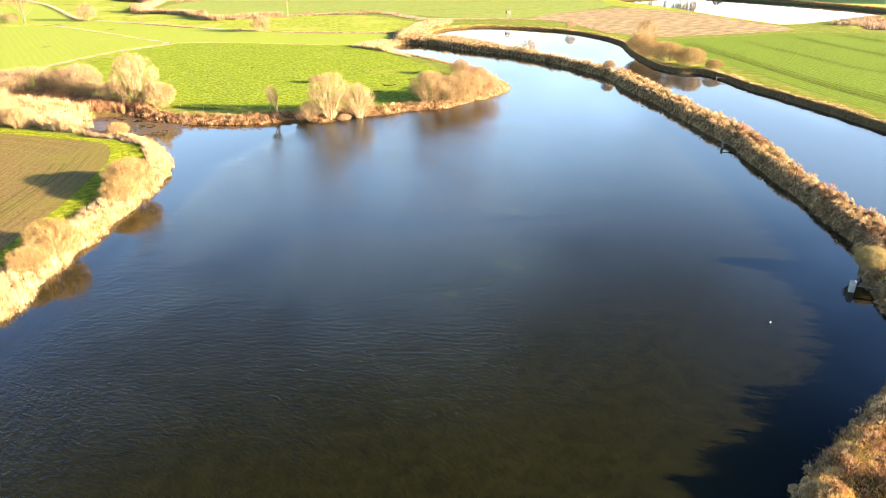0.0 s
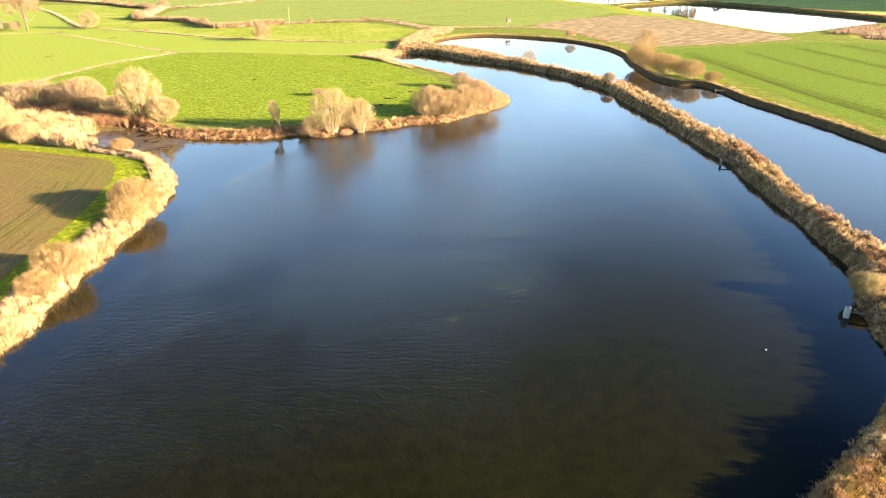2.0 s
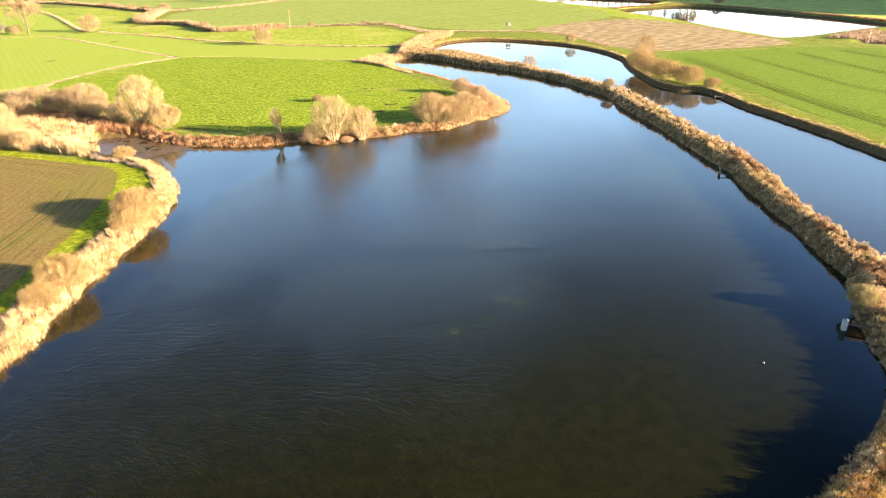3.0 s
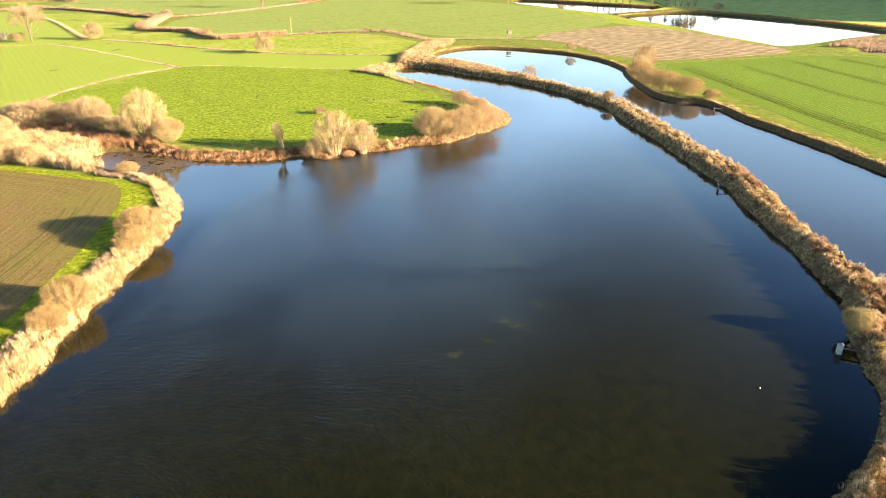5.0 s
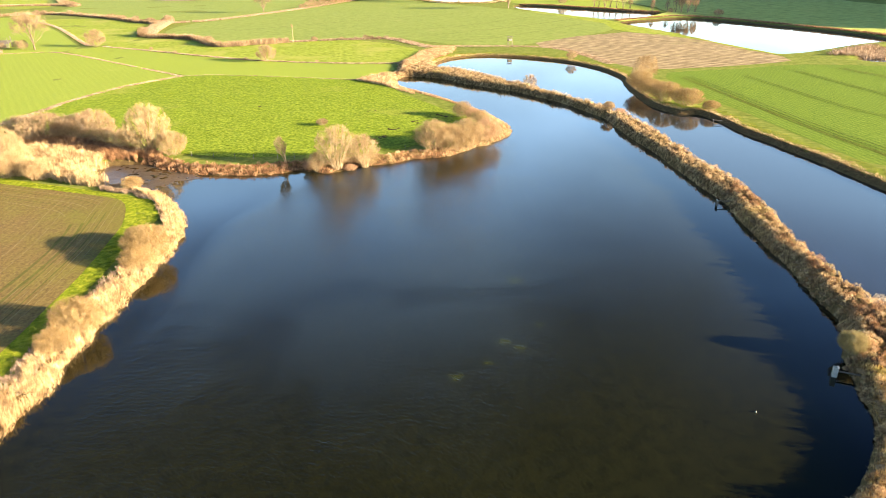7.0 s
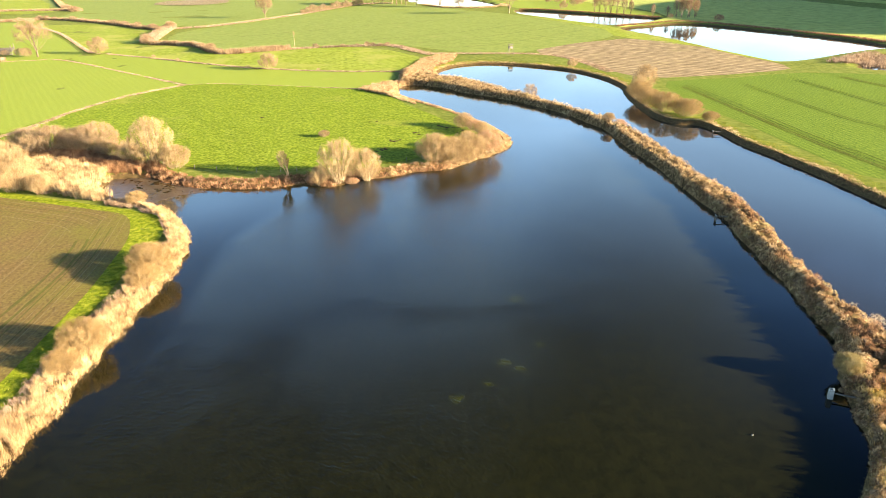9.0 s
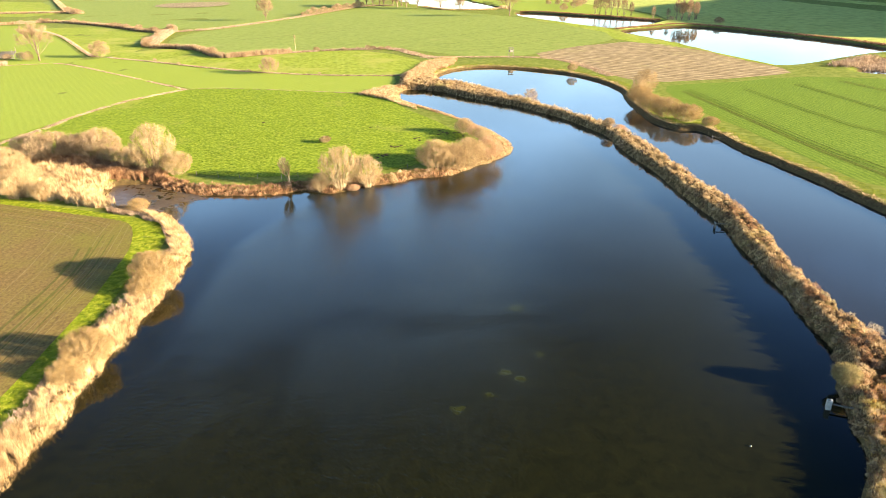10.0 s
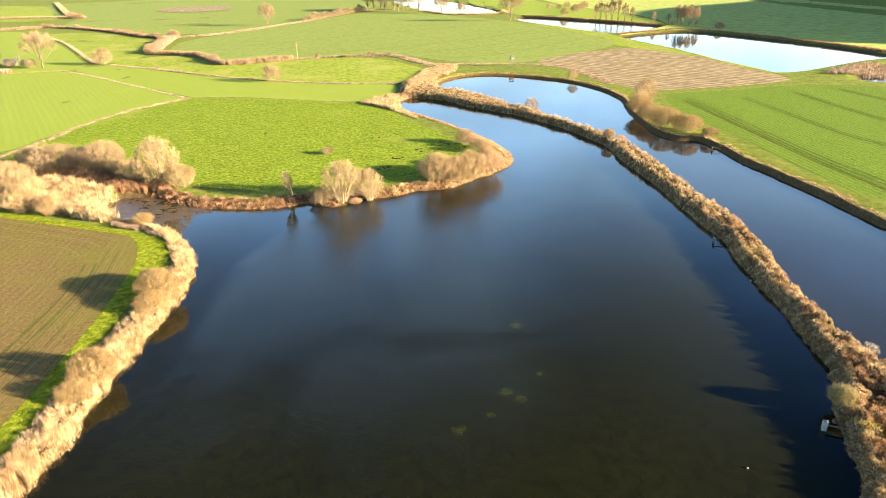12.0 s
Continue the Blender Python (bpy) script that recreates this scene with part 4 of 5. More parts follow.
hedge([(-247, 360), (-262, 362), (-340, 350)], 7, 2.2, 80, 0.28, 93, "tan thicket beside a field corner")


# ---------------------------------------------------------------- trees and bushes
def tubes(paths, rads):
    """Three-sided tapered tubes along paths of equal length: (N, M, 3) points and (N, M) radii."""
    n_t, m_t, _ = paths.shape
    a = np.array([0, 2.1, 4.2])
    ring = np.stack([np.cos(a), np.sin(a), 0 * a], 1)
    v = paths[:, :, None, :] + ring[None, None] * rads[:, :, None, None]
    base = (np.arange(n_t)[:, None, None] * m_t + np.arange(m_t - 1)[None, :, None]) * 3
    e = np.arange(3)[None, None]
    f = np.stack([base + e, base + (e + 1) % 3, base + (e + 1) % 3 + 3, base + e + 3], -1).reshape(-1, 4)
    return v.reshape(-1, 3), f


def curve3(a, b, c, s):
    """Points of quadratic curves a-b-c: one a curve, or, where s is (1, M), M on each."""
    if s.ndim == 2:
        s = s[..., None]
        return a[:, None] * (1 - s) ** 2 + 2 * b[:, None] * s * (1 - s) + c[:, None] * s * s
    s = s[:, None]
    return a * (1 - s) ** 2 + 2 * b * s * (1 - s) + c * s * s


def unit(v):
    return v / np.maximum(np.linalg.norm(v, axis=-1, keepdims=True), 1e-6)


def limbs(seed, stems, height, spread, branches, twigs, base=0.5, trunk=0.0, stem_r=0.08, twig_len=1.0, twig_w=0.03, lumps=0.16, wild=0.4, low=-0.2, flat=0.5):
    """A woody plant: stems that fan out from the foot or from a trunk, branches on them, and fine twigs that end in an uneven dome."""
    r = np.random.RandomState(seed)
    z0 = trunk * height
    mid = np.array([0, 0, z0 + (height - z0) * flat])
    half = np.array([spread, spread, (height - z0) * (1 - flat)])
    waves = [(unit(r.normal(0, 1, 3)), r.uniform(2, 6), r.uniform(0, 6)) for _ in range(6)]

    def inside(x, slack):
        d = (x - mid) / half
        k = np.linalg.norm(d, axis=1)
        u = d / np.maximum(k, 1e-6)[:, None]
        lim = 1 + lumps * sum(np.sin(u @ w * f + o) for w, f, o in waves) / 2 + slack
        x = np.where((k > lim)[:, None], mid + half * u * lim[:, None], x)
        x[:, 2] = np.maximum(x[:, 2], 0.1)
        return x

    a = 2 * math.pi * (np.arange(stems) + r.uniform(0, 0.8, stems)) / stems * 2.4
    up = 1 - (1 - low) * r.uniform(0, 1, stems) ** 1.35
    flat_r = np.sqrt(1 - up ** 2)
    s_c = inside(mid + half * np.stack([np.cos(a) * flat_r, np.sin(a) * flat_r, up], 1) * 1.4, -0.08)
    k = r.uniform(0, 1, stems) * base
    s_a = np.stack([np.cos(a) * k, np.sin(a) * k, np.full(stems, z0 - 0.2)], 1)
    s_b = s_a * 0.5 + s_c * np.array([0.42, 0.42, 0.5]) + np.array([0, 0, 0.25 * z0]) + r.normal(0, 0.05, (stems, 3)) * height
    s7 = np.linspace(0, 1, 7)
    sv, sf = tubes(curve3(s_a, s_b, s_c, s7[None]), stem_r * r.uniform(0.5, 1.2, stems)[:, None] * (1 - 0.85 * s7)[None])
    # branches
    # each reaches from the nearest stem into its own share of the crown
    u = unit(r.normal(0, 1, (branches, 3)))
    u[:, 2] = np.where(u[:, 2] < (min(low, -0.45) if trunk else -0.85), -u[:, 2], u[:, 2])
    b_c = inside(mid + half * u * (r.uniform(0.05, 1, (branches, 1)) ** 0.4), -0.04)
    ss = np.linspace(0.12, 0.97, 12)
    on_stem = curve3(s_a, s_b, s_c, ss[None]).reshape(-1, 3)
    gap = np.linalg.norm(b_c[:, None] - on_stem[None] - np.array([0, 0, 0.06 * height]), axis=2)
    pick = gap.argmin(1)
    i, s = pick // 12, ss[pick % 12]
    b_a = on_stem[pick]
    tang = unit(2 * (1 - s)[:, None] * (s_b[i] - s_a[i]) + 2 * s[:, None] * (s_c[i] - s_b[i]))
    ln = np.linalg.norm(b_c - b_a, axis=1)
    b_b = (b_a + b_c) / 2 + r.normal(0, 0.06, (branches, 3)) * ln[:, None] + tang * 0.22 * ln[:, None]
    s4 = np.linspace(0, 1, 3)
    bv, bf = tubes(curve3(b_a, b_b, b_c, s4[None]), stem_r * 0.32 * r.uniform(0.5, 1.2, branches)[:, None] * (1 - 0.8 * s4)[None])
    wood_v, wood_f = [sv, bv], [sf, bf + len(sv)]
    if trunk:
        h = np.linspace(0, 1, 5)
        tv, tf = tubes(np.stack([r.normal(0, 0.04, 5) * h, r.normal(0, 0.04, 5) * h, h * z0 - 0.1], 1)[None] * np.array([1, 1, 1.02]), (stem_r * 2.4 * (1.35 - 0.5 * h))[None])
        wood_f.append(tf + len(sv) + len(bv))
        wood_v.append(tv)
    # twigs
    j, s = r.randint(0, branches, twigs), r.uniform(0.1, 1.0, twigs)
    p = curve3(b_a[j], b_b[j], b_c[j], s)
    way = unit(0.7 * unit(b_c[j] - b_a[j]) + 0.45 * unit((p - mid * np.array([1, 1, 0.4])) / half) + np.array([0, 0, 0.2]) + r.normal(0, 0.2 + 0.55 * wild, (twigs, 3)))
    ln = twig_len * r.uniform(0.3, 1.2, twigs)[:, None]
    tip = inside(p + way * ln, np.clip(r.normal(0.0, 0.13, twigs), -0.3, 0.3))
    sd = unit(np.cross(way, r.normal(0, 1, (twigs, 3)))) * (twig_w * r.uniform(0.6, 1.3, (twigs, 1)) / 2)
    tv = np.stack([p - sd, p + sd, tip], 1).reshape(-1, 3)
    q = np.arange(twigs)[:, None] * 3
    return (np.concatenate(wood_v), np.concatenate(wood_f)), (tv, q + np.array([[0, 1, 2]]))


def plant(kind, at, label, wood, twig, **how):
    """A tree or bush with its wood and its twigs, at (x, y)."""
    (wv, wq), (tv, tt) = limbs(**how)
    ob = new(kind)
    ob.location = (*at, float(land(np.array([at]))[0]))
    put("trunk", mesh_np("trunk", wv, wq), wood, ob)
    put("crown", mesh_np("crown", tv, None, tt), twig, ob)
    return tagged(ob, label, "bush" if "bush" in kind else "tree")


def again(ob, at, scale, turn, label="", tall=1.0):
    z = float(land(np.array([at]))[0])
    c = copy_thing(ob, Matrix.Translation((*at, z)) @ Matrix.Rotation(radians(turn), 4, "Z") @ Matrix.Diagonal((scale, scale, scale * tall, 1)))
    if label:
        c["label"] = label
    return c


far_bush = plant("bush", (-205.6, 387), "dense rounded bush on a hedge line", BARK, TWIG_BROWN,
                 seed=110, stems=18, height=9.5, spread=6.4, branches=900, twigs=12000, base=2.2, stem_r=0.07, twig_len=1.2, twig_w=0.045, lumps=0.1, low=-0.35, wild=0.6)
# the willow and the thicket on the meadow's shore
willow = plant("willow_bush", (-25.2, 138.6), "bare multi-stemmed willow, tan twigs, at the water's edge", BARK, TWIG_TAN,
               seed=101, stems=34, height=10.2, spread=4.8, branches=1300, twigs=16000, base=1.0, stem_r=0.12, twig_len=1.1, twig_w=0.02, lumps=0.16, low=-0.25, flat=0.5, wild=0.3)
again(willow, (-19.2, 141.0), 0.8, 130, "smaller bare willow leaning over the bank")
again(willow, (-29.6, 137.6), 0.45, 60, "low willow scrub overhanging the water")
round_bush = plant("bush", (-3.5, 151.5), "dense tan bare bush on the shore", BARK, TWIG_TAN,
                   seed=102, stems=60, height=7.0, spread=4.9, branches=2200, twigs=22000, base=2.2, stem_r=0.045, twig_len=0.95, twig_w=0.025, lumps=0.18, low=-0.4, wild=0.6)
again(round_bush, (4.5, 155.5), 1.0, 80)
russet_bush = plant("bush", (10, 161), "reddish-tan bare bush at the spit's tip", BARK, TWIG_RUSSET,
                    seed=114, stems=50, height=6.0, spread=4.4, branches=1500, twigs=18000, base=2.0, stem_r=0.04, twig_len=0.95, twig_w=0.022, lumps=0.2, low=-0.4, wild=0.6)
again(russet_bush, (7.4, 182), 0.6, 75, "low reddish bush behind the spit's thicket")
again(russet_bush, (-31.5, 138.6), 0.42, 25, "low russet scrub at the willow's foot", 0.8)
again(russet_bush, (-22.2, 138.8), 0.36, 125, "low russet scrub at the willow's foot", 0.8)
again(round_bush, (1, 152.5), 0.9, 310)
again(round_bush, (4.5, 187), 0.62, 20, "low bush behind the spit's thicket")
again(round_bush, (9.5, 177), 0.55, 150, "low bush behind the spit's thicket")
sapling = plant("young_tree", (-37.5, 141.5), "slim leaning young tree beside a fence", BARK, TWIG_TAN,
                seed=103, stems=12, height=6.4, spread=1.35, branches=160, twigs=3200, base=0.25, stem_r=0.07, twig_len=1.2, twig_w=0.024, lumps=0.2, low=0.1, flat=0.6, wild=0.2)
sapling.rotation_euler = (radians(3), radians(-11), 0)
# the bay's head
big = plant("tree", (-73.5, 152.5), "broad bare tree with pale twigs at the bay's head", BARK, TWIG_TAN,
            seed=104, stems=44, height=12.0, spread=6.0, branches=2000, twigs=28000, base=0.9, stem_r=0.15, twig_len=1.1, twig_w=0.02, lumps=0.14, low=-0.25, wild=0.5)
again(round_bush, (-67, 150), 0.8, 90, "tan bush at the foot of a bare tree")
again(round_bush, (-80, 155), 0.75, 190, "dark bare scrub beside a tree")
thorn = plant("bush", (-100, 167), "broad brownish bare bush behind the reeds", BARK, TWIG_BROWN,
              seed=108, stems=60, height=6.2, spread=6.0, branches=2200, twigs=22000, base=2.4, stem_r=0.045, twig_len=0.95, twig_w=0.025, lumps=0.18, low=-0.4, wild=0.6)
again(thorn, (-107, 166.5), 1.25, 160, "", 0.95)
again(thorn, (-95.5, 167), 1.2, 250, "", 1.05)
again(thorn, (-89, 163), 0.8, 75, "", 0.8)
again(thorn, (-116, 170), 0.95, 310)
for x, y, s, a in ((-101, 140, 1.1, 50), (-97, 134, 0.9, 170), (-107, 146, 1.2, 290), (-90, 132.5, 0.6, 20)):
    again(round_bush, (x, y), s, a, "pale bush between field and reed bed")
# bushes in the west reed belt
sallow = plant("bush", (-48.0, 91.8), "rounded olive-tan sallow bush in the reeds", BARK, TWIG_OLIVE,
               seed=105, stems=70, height=4.9, spread=4.1, branches=2600, twigs=25000, base=1.6, stem_r=0.03, twig_len=0.75, twig_w=0.0175, lumps=0.12, low=-0.35, wild=0.55)
again(sallow, (-47.6, 69.5), 0.9, 100)
again(sallow, (-47.6, 87.5), 0.72, 20)
again(sallow, (-47.9, 64.8), 0.6, 200)
again(sallow, (-51.5, 96), 0.6, 250, "low sallow scrub behind the reeds")
again(sallow, (-66, 125.5), 0.6, 200, "small pale bush at the reed belt's end")
# on the dam
plant("bush", (46.4, 62.2), "broad sage-green bush on the dam beside the outlet", BARK, TWIG_SAGE,
      seed=131, stems=90, height=2.8, spread=1.75, branches=900, twigs=15000, base=0.7, stem_r=0.02, twig_len=0.6, twig_w=0.016, lumps=0.14, low=-0.3, flat=0.5, wild=0.35)
again(sallow, (47.8, 188.5), 0.52, 10, "small bare bush on the dam")
again(russet_bush, (51.4, 188.5), 0.5, 70, "sparse bush on the dam")
plant("bush", (56.9, 73.8), "sparse bleached bush on the dam's far edge", BARK, TWIG_PALE,
      seed=132, stems=26, height=1.9, spread=1.5, branches=120, twigs=1100, base=0.3, stem_r=0.02, twig_len=0.55, twig_w=0.016, lumps=0.2, low=-0.1, flat=0.5, wild=0.3)
again(round_bush, (56.2, 68.5), 0.42, 70, "tan bush on the broad end of the dam", 0.75)
plant("small_tree", (30.5, 239), "small round bare tree with reddish twigs on the dam", BARK, TWIG_BROWN,
      seed=106, stems=14, height=5.8, spread=3.1, branches=300, twigs=6000, base=0.3, stem_r=0.08, twig_len=1.0, twig_w=0.026, lumps=0.1, low=-0.3, wild=0.3)
# the far bank's thicket
for x, y, q, a, h in ((67.2, 225, 1.25, 0, 0.95), (67.4, 214, 1.2, 60, 0.9), (69.6, 204.5, 1.35, 90, 0.9), (74.2, 197, 1.25, 200, 0.85), (78.6, 190, 0.7, 140, 0.8)):
    again(sallow, (x, y), q, a, "broad olive-tan thicket overhanging the side pond", h)
again(willow, (72.0, 237), 1.05, 20, "bare willow above the far bank's thicket", 0.95)
again(willow, (68.5, 231), 0.75, 220, "low bare willow in the far bank's thicket")
again(far_bush, (57, 300), 0.42, 20, "small round bush on the far bank")
# hedgerow and field trees
DARK_BARK = stalk_material("dark_bark", (0.08, 0.058, 0.036), (0.15, 0.112, 0.07), (0.24, 0.185, 0.12), thin=0.0)
lone = plant("tree", (-236, 377), "lone bare tree with a spreading crown", DARK_BARK, TWIG_BROWN,
             seed=107, stems=16, height=21, spread=10.5, branches=420, twigs=6000, base=0.2, trunk=0.16, stem_r=0.2, twig_len=2.4, twig_w=0.075, lumps=0.22, low=-0.3, wild=0.5)
field_tree = plant("tree", (-177.7, 656), "rounded bare hedgerow tree", DARK_BARK, TWIG_BROWN,
                   seed=109, stems=20, height=21, spread=9, branches=900, twigs=11000, base=0.2, trunk=0.16, stem_r=0.18, twig_len=2.8, twig_w=0.035, lumps=0.12, low=-0.3, wild=0.35)
again(far_bush, (-85.5, 311), 0.8, 120, "dense rounded bush on a ditch")
again(lone, (60, 652), 1.2, 10, "broad bare tree beside a far pond")
plant("young_tree", (-90.0, 389), "thin pale pole-like tree with a tiny crown in a hedge", BARK, TWIG_TAN,
      seed=111, stems=5, height=10.5, spread=0.9, branches=40, twigs=350, base=0.1, trunk=0.72, stem_r=0.07, twig_len=0.8, twig_w=0.05, lumps=0.1, low=-0.2)
for k, (x, y, s) in enumerate(((-95, 862, 1.1), (-80, 850, 1.2), (-62, 836, 1.3), (-50, 826, 1.2), (-36, 815, 1.2), (-8, 786, 1.1), (-88, 880, 1.3), (-70, 870, 1.3), (-105, 880, 1.1), (14, 764, 0.7), (-58, 860, 1.2))):
    again(field_tree if k % 2 else lone, (x, y), s, 47 * k, "bare tree in a distant wood")
slender = plant("tree", (191, 562), "slender upright bare tree in a group beyond a pond", DARK_BARK, TWIG_BROWN,
                seed=113, stems=9, height=17, spread=3.2, branches=240, twigs=4200, base=0.4, trunk=0.06, stem_r=0.12, twig_len=1.8, twig_w=0.05, lumps=0.2, low=-0.3, wild=0.35)
for k, (x, y, q) in enumerate(((194, 558, 0.9), (196, 563, 1.0), (199, 557, 0.95), (202, 562, 1.0), (205, 558, 0.9), (208, 563, 0.85))):
    again(slender, (x, y), q, 61 * k, "slender upright bare tree in a group beyond a pond")
for k, (x, y, q) in enumerate(((139, 636, 0.9), (142, 630, 1.1), (147, 627, 1.0), (150, 619, 1.2), (155, 616, 1.25), (159, 608, 1.0), (164, 603, 0.8), (176, 577, 0.7), (184, 563, 0.6))):
    again(slender, (x, y), q, 47 * k, "slender upright bare tree beside a far pond")
for k, (x, y, q) in enumerate(((210, 522, 0.55), (214, 526, 0.45), (186, 560, 0.4), (132, 812, 0.6), (122, 820, 0.6), (146, 834, 0.7), (120, 700, 0.8), (140, 745, 0.9), (160, 800, 0.9), (150, 770, 0.8))):
    again(far_bush, (x, y), q, 61 * k, "dark bare bush beyond a far pond")
for k in range(14):
    f = k / 13
    again(far_bush, (-150 + 42 * f, 700 + 160 * f), 0.5 + 0.35 * (k * 7 % 5) / 4, 77 * k, "bush in a distant hedge")
hedge_bush = plant("bush", (-140, 387), "rusty bush in a hedge", BARK, TWIG_BROWN,
                   seed=112, stems=16, height=5.0, spread=4.2, branches=200, twigs=4500, base=1.8, stem_r=0.05, twig_len=1.2, twig_w=0.055, lumps=0.16, low=-0.35, wild=0.4)
r_h = random.Random(12)
for line, count, size in (([(-196, 433), (-160, 417), (-129, 374), (-93, 390), (-67, 399), (-40, 400)], 16, 0.55), ([(-60, 400), (-36, 402), (-15, 366)], 6, 0.45),
                          ([(-449, 664), (-404, 685), (-314, 620), (-263, 567), (-232, 540)], 22, 1.0), ([(-232, 560), (-222, 520), (-200, 440)], 12, 1.05),
                          ([(-494, 876), (-457, 835), (-590, 1030)], 10, 1.3), ([(-200, 385), (-160, 359.5), (-112, 327), (-51, 300.5)], 7, 0.3)):
    walk_line = spline(line, 8, False)
    for k in range(count):
        at = walk_line[min(len(walk_line) - 1, int(r_h.random() * len(walk_line)))] + np.array([r_h.gauss(0, 1.2), r_h.gauss(0, 1.2)])
        again(hedge_bush, (float(at[0]), float(at[1])), size * r_h.uniform(0.55, 1.2), r_h.uniform(0, 360), "rusty bush in a hedge", r_h.uniform(0.7, 1.1))


# ---------------------------------------------------------------- small built things
WOOD = soil_material("grey_wood", (0.08, 0.065, 0.05), (0.16, 0.135, 0.105), (0.25, 0.215, 0.17), (0.2, 0.18, 0.14), 0.7, 10, 6, 1.0, 0.004)
CONCRETE = soil_material("pale_concrete", (0.2, 0.2, 0.17), (0.34, 0.33, 0.29), (0.45, 0.44, 0.39), (0.15, 0.16, 0.11), 0.66, 10, 5, 3.0, 0.004)


def box(bm, x0, y0, z0, x1, y1, z1, bevel=0.02):
    g = bmesh.ops.create_cube(bm, size=1, matrix=Matrix.Translation(((x0 + x1) / 2, (y0 + y1) / 2, (z0 + z1) / 2)) @ Matrix.Diagonal((x1 - x0, y1 - y0, z1 - z0, 1)))
    if bevel:
        es = list({e for v in g["verts"] for e in v.link_edges})
        bmesh.ops.bevel(bm, geom=es, offset=bevel, segments=1, affect="EDGES")
    return bm


def outlet(at, turn, label, size=0.66, height=1.1, walk_len=2.0):
    """A pond outlet shaft with a plank footbridge to the bank (towards +x before turning)."""
    ob = new("pond_outlet")
    ob.matrix_basis = pose(*at, 0, 0, 0, turn)
    s, t = size / 2, 0.1
    for y0, y1 in ((-s, -s + t), (s - t, s)):
        part("side_wall", box(bmesh.new(), -s, y0, -1.2, s, y1, height), CONCRETE, ob)
    part("back_wall", box(bmesh.new(), s - t, -s + t + 0.004, -1.2, s, s - t - 0.004, height - 0.003), CONCRETE, ob)
    for k in range(4):
        part("stop_plank", box(bmesh.new(), -s + 0.05, -s + t, -0.6 + k * 0.42, -s + 0.1, s - t, -0.2 + k * 0.42, 0.01), CONCRETE if k == 3 else WOOD, ob)
    part("cover", box(bmesh.new(), 0.1, -s - 0.03, height + 0.004, s + 0.04, s + 0.03, height + 0.06), CONCRETE, ob)
    part("plank", box(bmesh.new(), s + 0.01, -0.13, height - 0.5, s + walk_len, 0.13, height - 0.45, 0.008), WOOD, ob)
    return tagged(ob, label, "pond outlet")


def sluice(at, turn, label, height=0.95, walk_len=2.2):
    """A sluice frame in the water: two posts with a head beam, a board between them and a footbridge."""
    ob = new("sluice")
    ob.matrix_basis = pose(*at, 0, 0, 0, turn)
    for y in (-0.42, 0.42):
        part("post", box(bmesh.new(), -0.08, y - 0.08, -1.2, 0.08, y + 0.08, height), WOOD, ob)
    part("beam", box(bmesh.new(), -0.1, -0.55, height + 0.004, 0.1, 0.55, height + 0.12), CONCRETE, ob)
    part("board", box(bmesh.new(), -0.03, -0.335, -1.0, 0.03, 0.335, 0.35, 0.01), WOOD, ob)
    part("spindle", box(bmesh.new(), -0.025, -0.025, 0.36, 0.025, 0.025, height - 0.003, 0), WOOD, ob)
    for k in range(2):
        part("plank", box(bmesh.new(), 0.11, -0.2 + k * 0.21, height - 0.1, walk_len, -0.01 + k * 0.21, height - 0.05, 0.008), WOOD, ob)
    return tagged(ob, label, "sluice")


outlet((42.6, 58.7), -22, "pale concrete pond outlet box with a plank footbridge", 0.52, 1.2, 2.2)
sluice((50.6, 112.8), -8, "dark wooden sluice frame with a footbridge to the dam")
sluice((75.0, 178.0), -15, "dark wooden sluice frame at the far bank")

buoy = new("buoy")
buoy.location = (31.3, 52.7, 0.05)
bm = bmesh.new()
bmesh.ops.create_uvsphere(bm, u_segments=12, v_segments=8, radius=0.1)
part("float", bm, CONCRETE, buoy)
bm = bmesh.new()
bmesh.ops.create_cone(bm, cap_ends=True, segments=8, radius1=0.02, radius2=0.015, depth=0.12, matrix=Matrix.Translation((0, 0, 0.14)))
part("stem", bm, WOOD, buoy)
tagged(buoy, "small white float lying on the water", "buoy")
stray = copy_thing(buoy, pose(-44.7, 57.9, 0.05, 0, 20, 0))
stray["label"] = "pale float lying at the reed edge"


def high_seat(at, turn, scale, label):
    """A hunter's raised hide: an open-sided cabin on splayed legs."""
    ob = new("raised_hide")
    ob.matrix_basis = Matrix.Translation((*at, LAND)) @ Matrix.Rotation(radians(turn), 4, "Z") @ Matrix.Scale(scale, 4)
    for sx in (-1, 1):
        for sy in (-1, 1):
            bm = box(bmesh.new(), -0.07, -0.07, -0.1, 0.07, 0.07, 3.2, 0.01)
            for v in bm.verts:
                f = 1 - v.co.z / 3.2
                v.co.x += sx * (0.75 + 0.45 * f)
                v.co.y += sy * (0.75 + 0.45 * f)
            part("leg", bm, WOOD, ob)
    part("floor", box(bmesh.new(), -0.95, -0.95, 3.2, 0.95, 0.95, 3.3), WOOD, ob)
    bm = box(bmesh.new(), -0.9, -0.9, 3.3, 0.9, 0.9, 4.2)
    part("cabin", bm, WOOD, ob)
    for sx in (-0.84, 0.84):
        for sy in (-0.84, 0.84):
            part("corner_post", box(bmesh.new(), sx - 0.05, sy - 0.05, 4.2, sx + 0.05, sy + 0.05, 4.95, 0), WOOD, ob)
    part("roof", box(bmesh.new(), -1.1, -1.1, 4.95, 1.1, 1.1, 5.08), WOOD, ob)
    return tagged(ob, label, "raised hide")


high_seat((33.1, 346), 15, 1.12, "weathered wooden hunting hide on legs at a field edge")
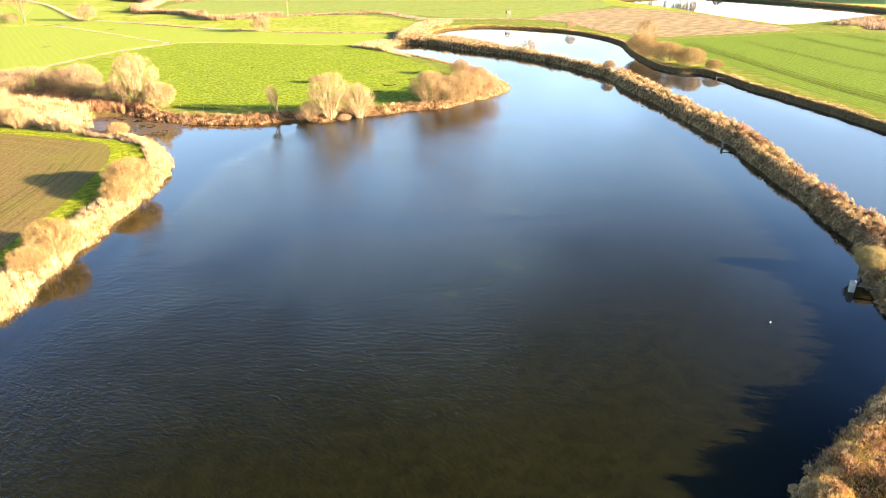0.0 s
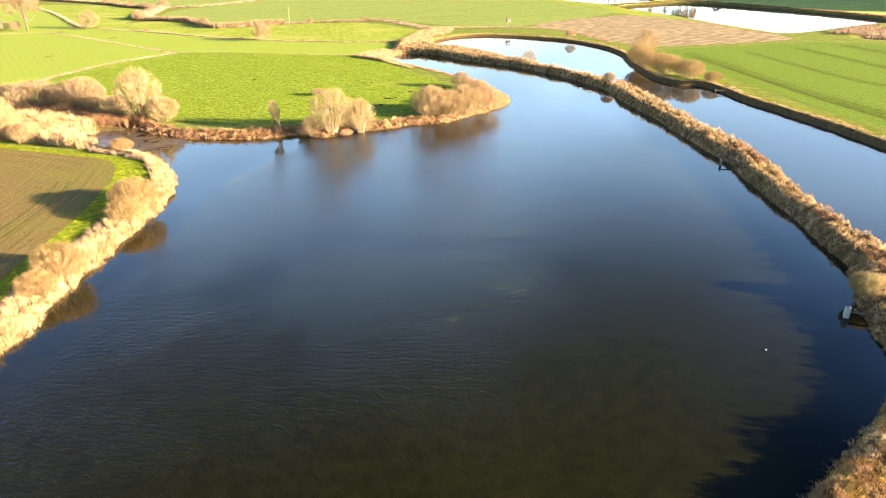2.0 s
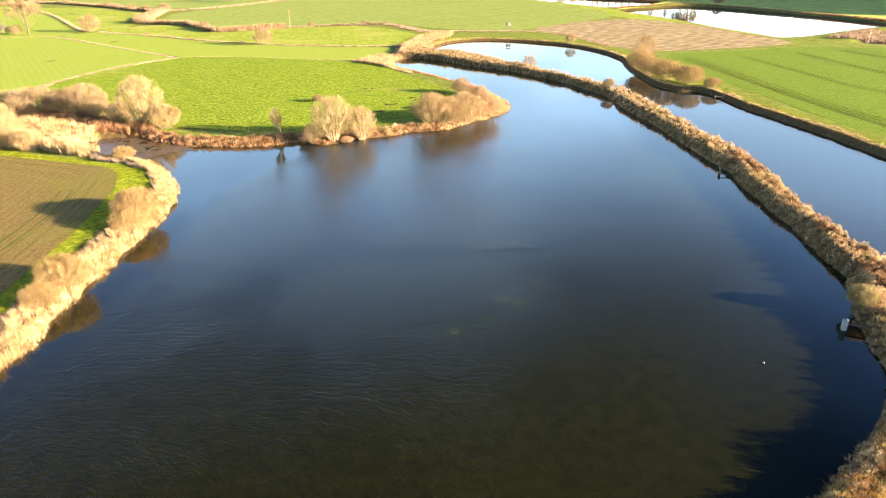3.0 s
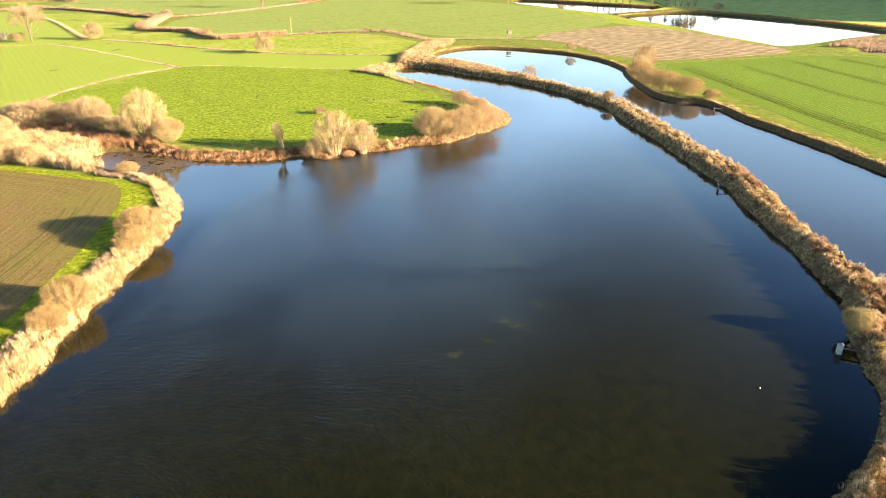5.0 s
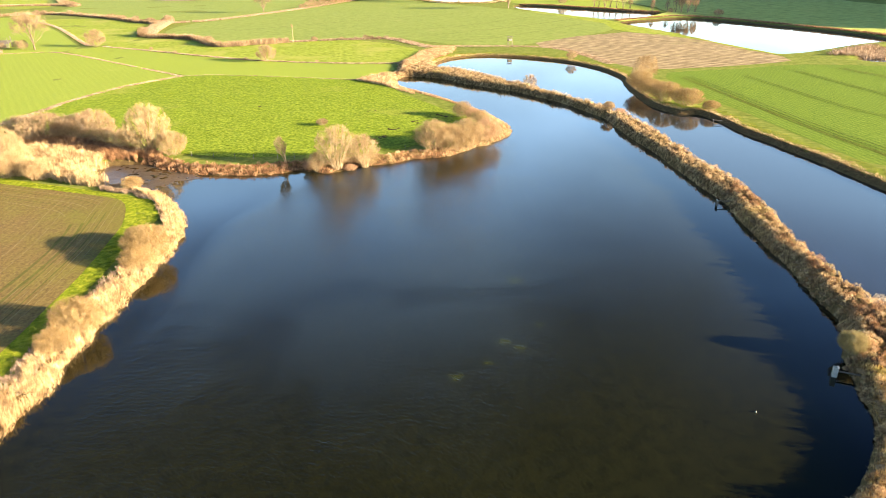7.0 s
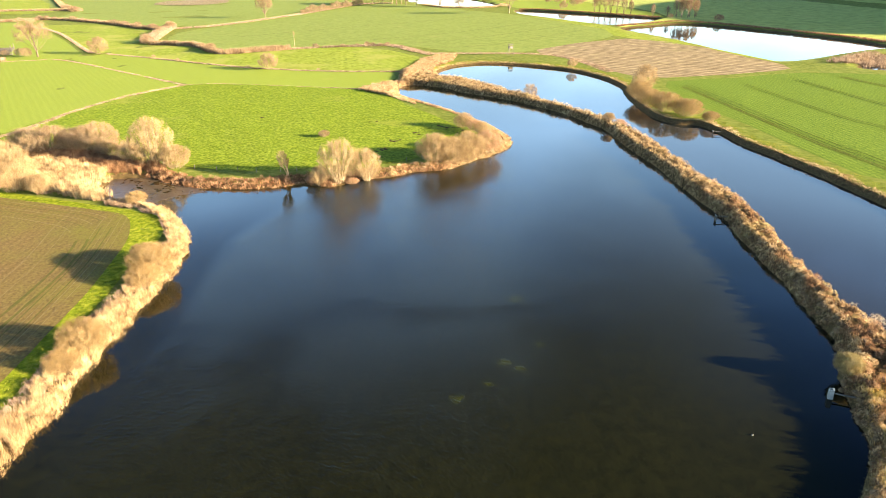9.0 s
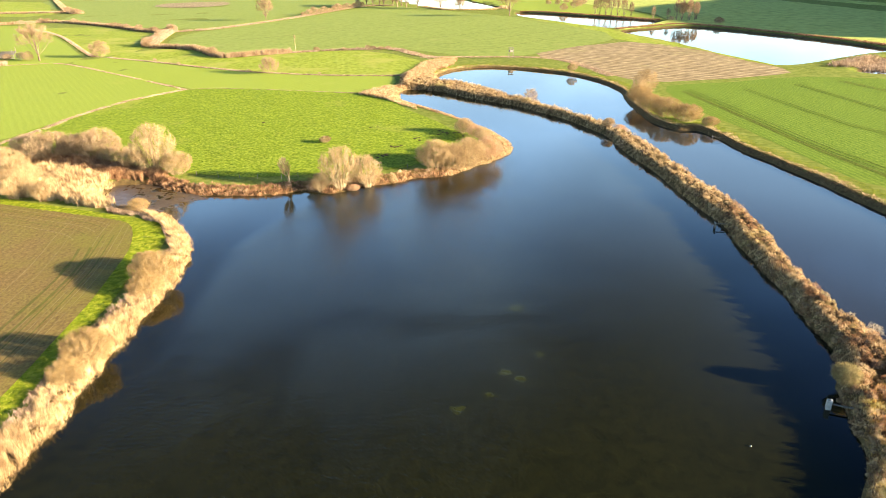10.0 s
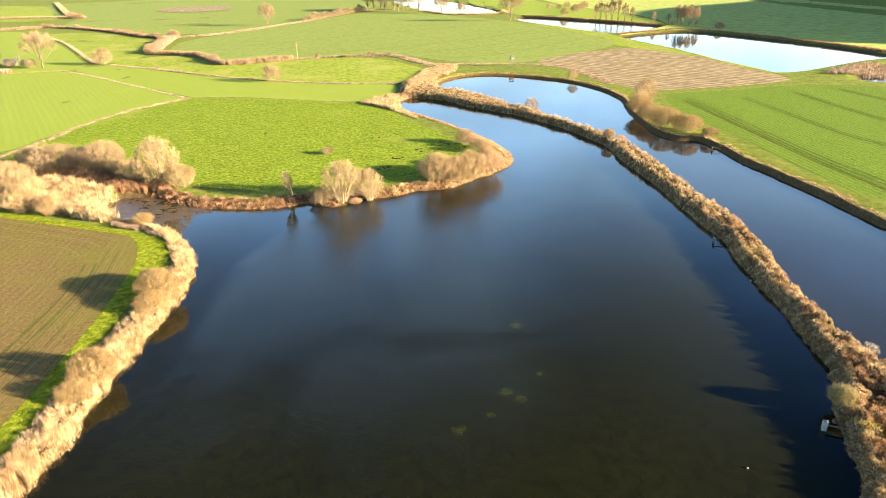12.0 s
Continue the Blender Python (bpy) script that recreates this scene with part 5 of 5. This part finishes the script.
high_seat((-118, 884), 40, 1.5, "distant wooden hunting hide beside a hedge")


# ---------------------------------------------------------------- fence posts, molehills, ruin
post_line = [(-62, 148.5), (-56, 146.8), (-50.5, 145.6), (-45.9, 144.8), (-40.1, 144.6), (-36.2, 144.8), (-31, 146), (-24.7, 147.9), (-17, 149.3), (-10.5, 151.5)]
first_post = None
for k, (x, y) in enumerate(post_line):
    z = float(land(np.array([(x, y)]))[0])
    if first_post is None:
        bm = box(bmesh.new(), -0.06, -0.06, -0.3, 0.06, 0.06, 1.15, 0.02)
        me = bpy.data.meshes.new("fence_post")
        bm.to_mesh(me)
        bm.free()
        me.materials.append(WOOD)
        first_post = me
    ob = new("fence_post", first_post)
    ob.matrix_basis = Matrix.Translation((x, y, z)) @ pose(0, 0, 0, random.uniform(-5, 5), random.uniform(-5, 5), random.uniform(0, 90))
    tagged(ob, "weathered grey wooden fence post above the bank", "fence post", "posts along the meadow's bank")

SOIL = soil_material("molehill_soil", (0.025, 0.017, 0.009), (0.05, 0.034, 0.018), (0.085, 0.06, 0.03), (0.06, 0.05, 0.02), 0.7, 0, 0.5, 4, 0.08, 0.05)
bm = bmesh.new()
bmesh.ops.create_icosphere(bm, subdivisions=3, radius=1)
for v in bm.verts:
    v.co = Vector((v.co.x, v.co.y, max(v.co.z, -0.2) * 0.55)) * (1 + 0.22 * noise.noise(v.co * 2.3))
mole_mesh = bpy.data.meshes.new("molehill")
bm.to_mesh(mole_mesh)
bm.free()
mole_mesh.materials.append(SOIL)
r_m = random.Random(7)
for cx, cy, count, spread in ((-17, 163.2, 12, 1.1), (-14.9, 172.3, 6, 1.0), (0.4, 185, 20, 2.6), (-24.3, 195.6, 2, 0.8), (-9.6, 180, 5, 1.0), (-62, 205, 2, 1.5)):
    for k in range(count):
        x, y = cx + r_m.gauss(0, spread), cy + r_m.gauss(0, spread)
        ob = new("molehill", mole_mesh)
        q = r_m.uniform(0.22, 0.5)
        ob.matrix_basis = Matrix.Translation((x, y, float(land(np.array([(x, y)]))[0]) + 0.05)) @ pose(0, 0, 0, 0, 0, r_m.uniform(0, 360)) @ Matrix.Diagonal((q * 1.3, q, q * 0.8, 1))
        tagged(ob, "fresh dark-brown molehill in meadow grass", "molehill", "molehills in the meadow")
again(thorn, (-35.6, 178), 0.32, 40, "small reddish bare bush in the meadow")


def ruin(at, turn):
    """A tumbledown timber shed: leaning posts, two part walls and a fallen roof."""
    ob = new("ruined_shed")
    ob.matrix_basis = Matrix.Translation((*at, LAND)) @ pose(0, 0, 0, 0, 0, turn)
    for x, y, h in ((-4, -2, 7.5), (4, -2, 5.5), (-4, 2, 4), (4, 2, 6.2), (0, 2, 3.4)):
        part("post", box(bmesh.new(), x - 0.15, y - 0.15, -0.2, x + 0.15, y + 0.15, h), WOOD, ob)
    for k in range(9):
        part("board", box(bmesh.new(), -3.8, -2.12, 0.1 + k * 0.3, 3.8 - 0.5 * (k % 3), -2.02, 0.36 + k * 0.3, 0.01), WOOD, ob)
    bm = box(bmesh.new(), -4.4, -2.4, 0, 4.4, 2.4, 0.14)
    for v in bm.verts:
        v.co.z += 2.9 + 0.35 * v.co.y
    part("roof", bm, WOOD, ob)
    return tagged(ob, "tumbledown grey timber shed with tall posts in scrub", "shed")


ruin((-263, 391), 8)
for x, y, q in ((-270, 386, 0.7), (-250, 383, 0.6), (-243, 378, 0.7), (-258, 382, 0.5), (-279, 388, 0.8)):
    again(far_bush, (x, y), q * 0.8, x * 3, "pale scrub round a tumbledown shed")
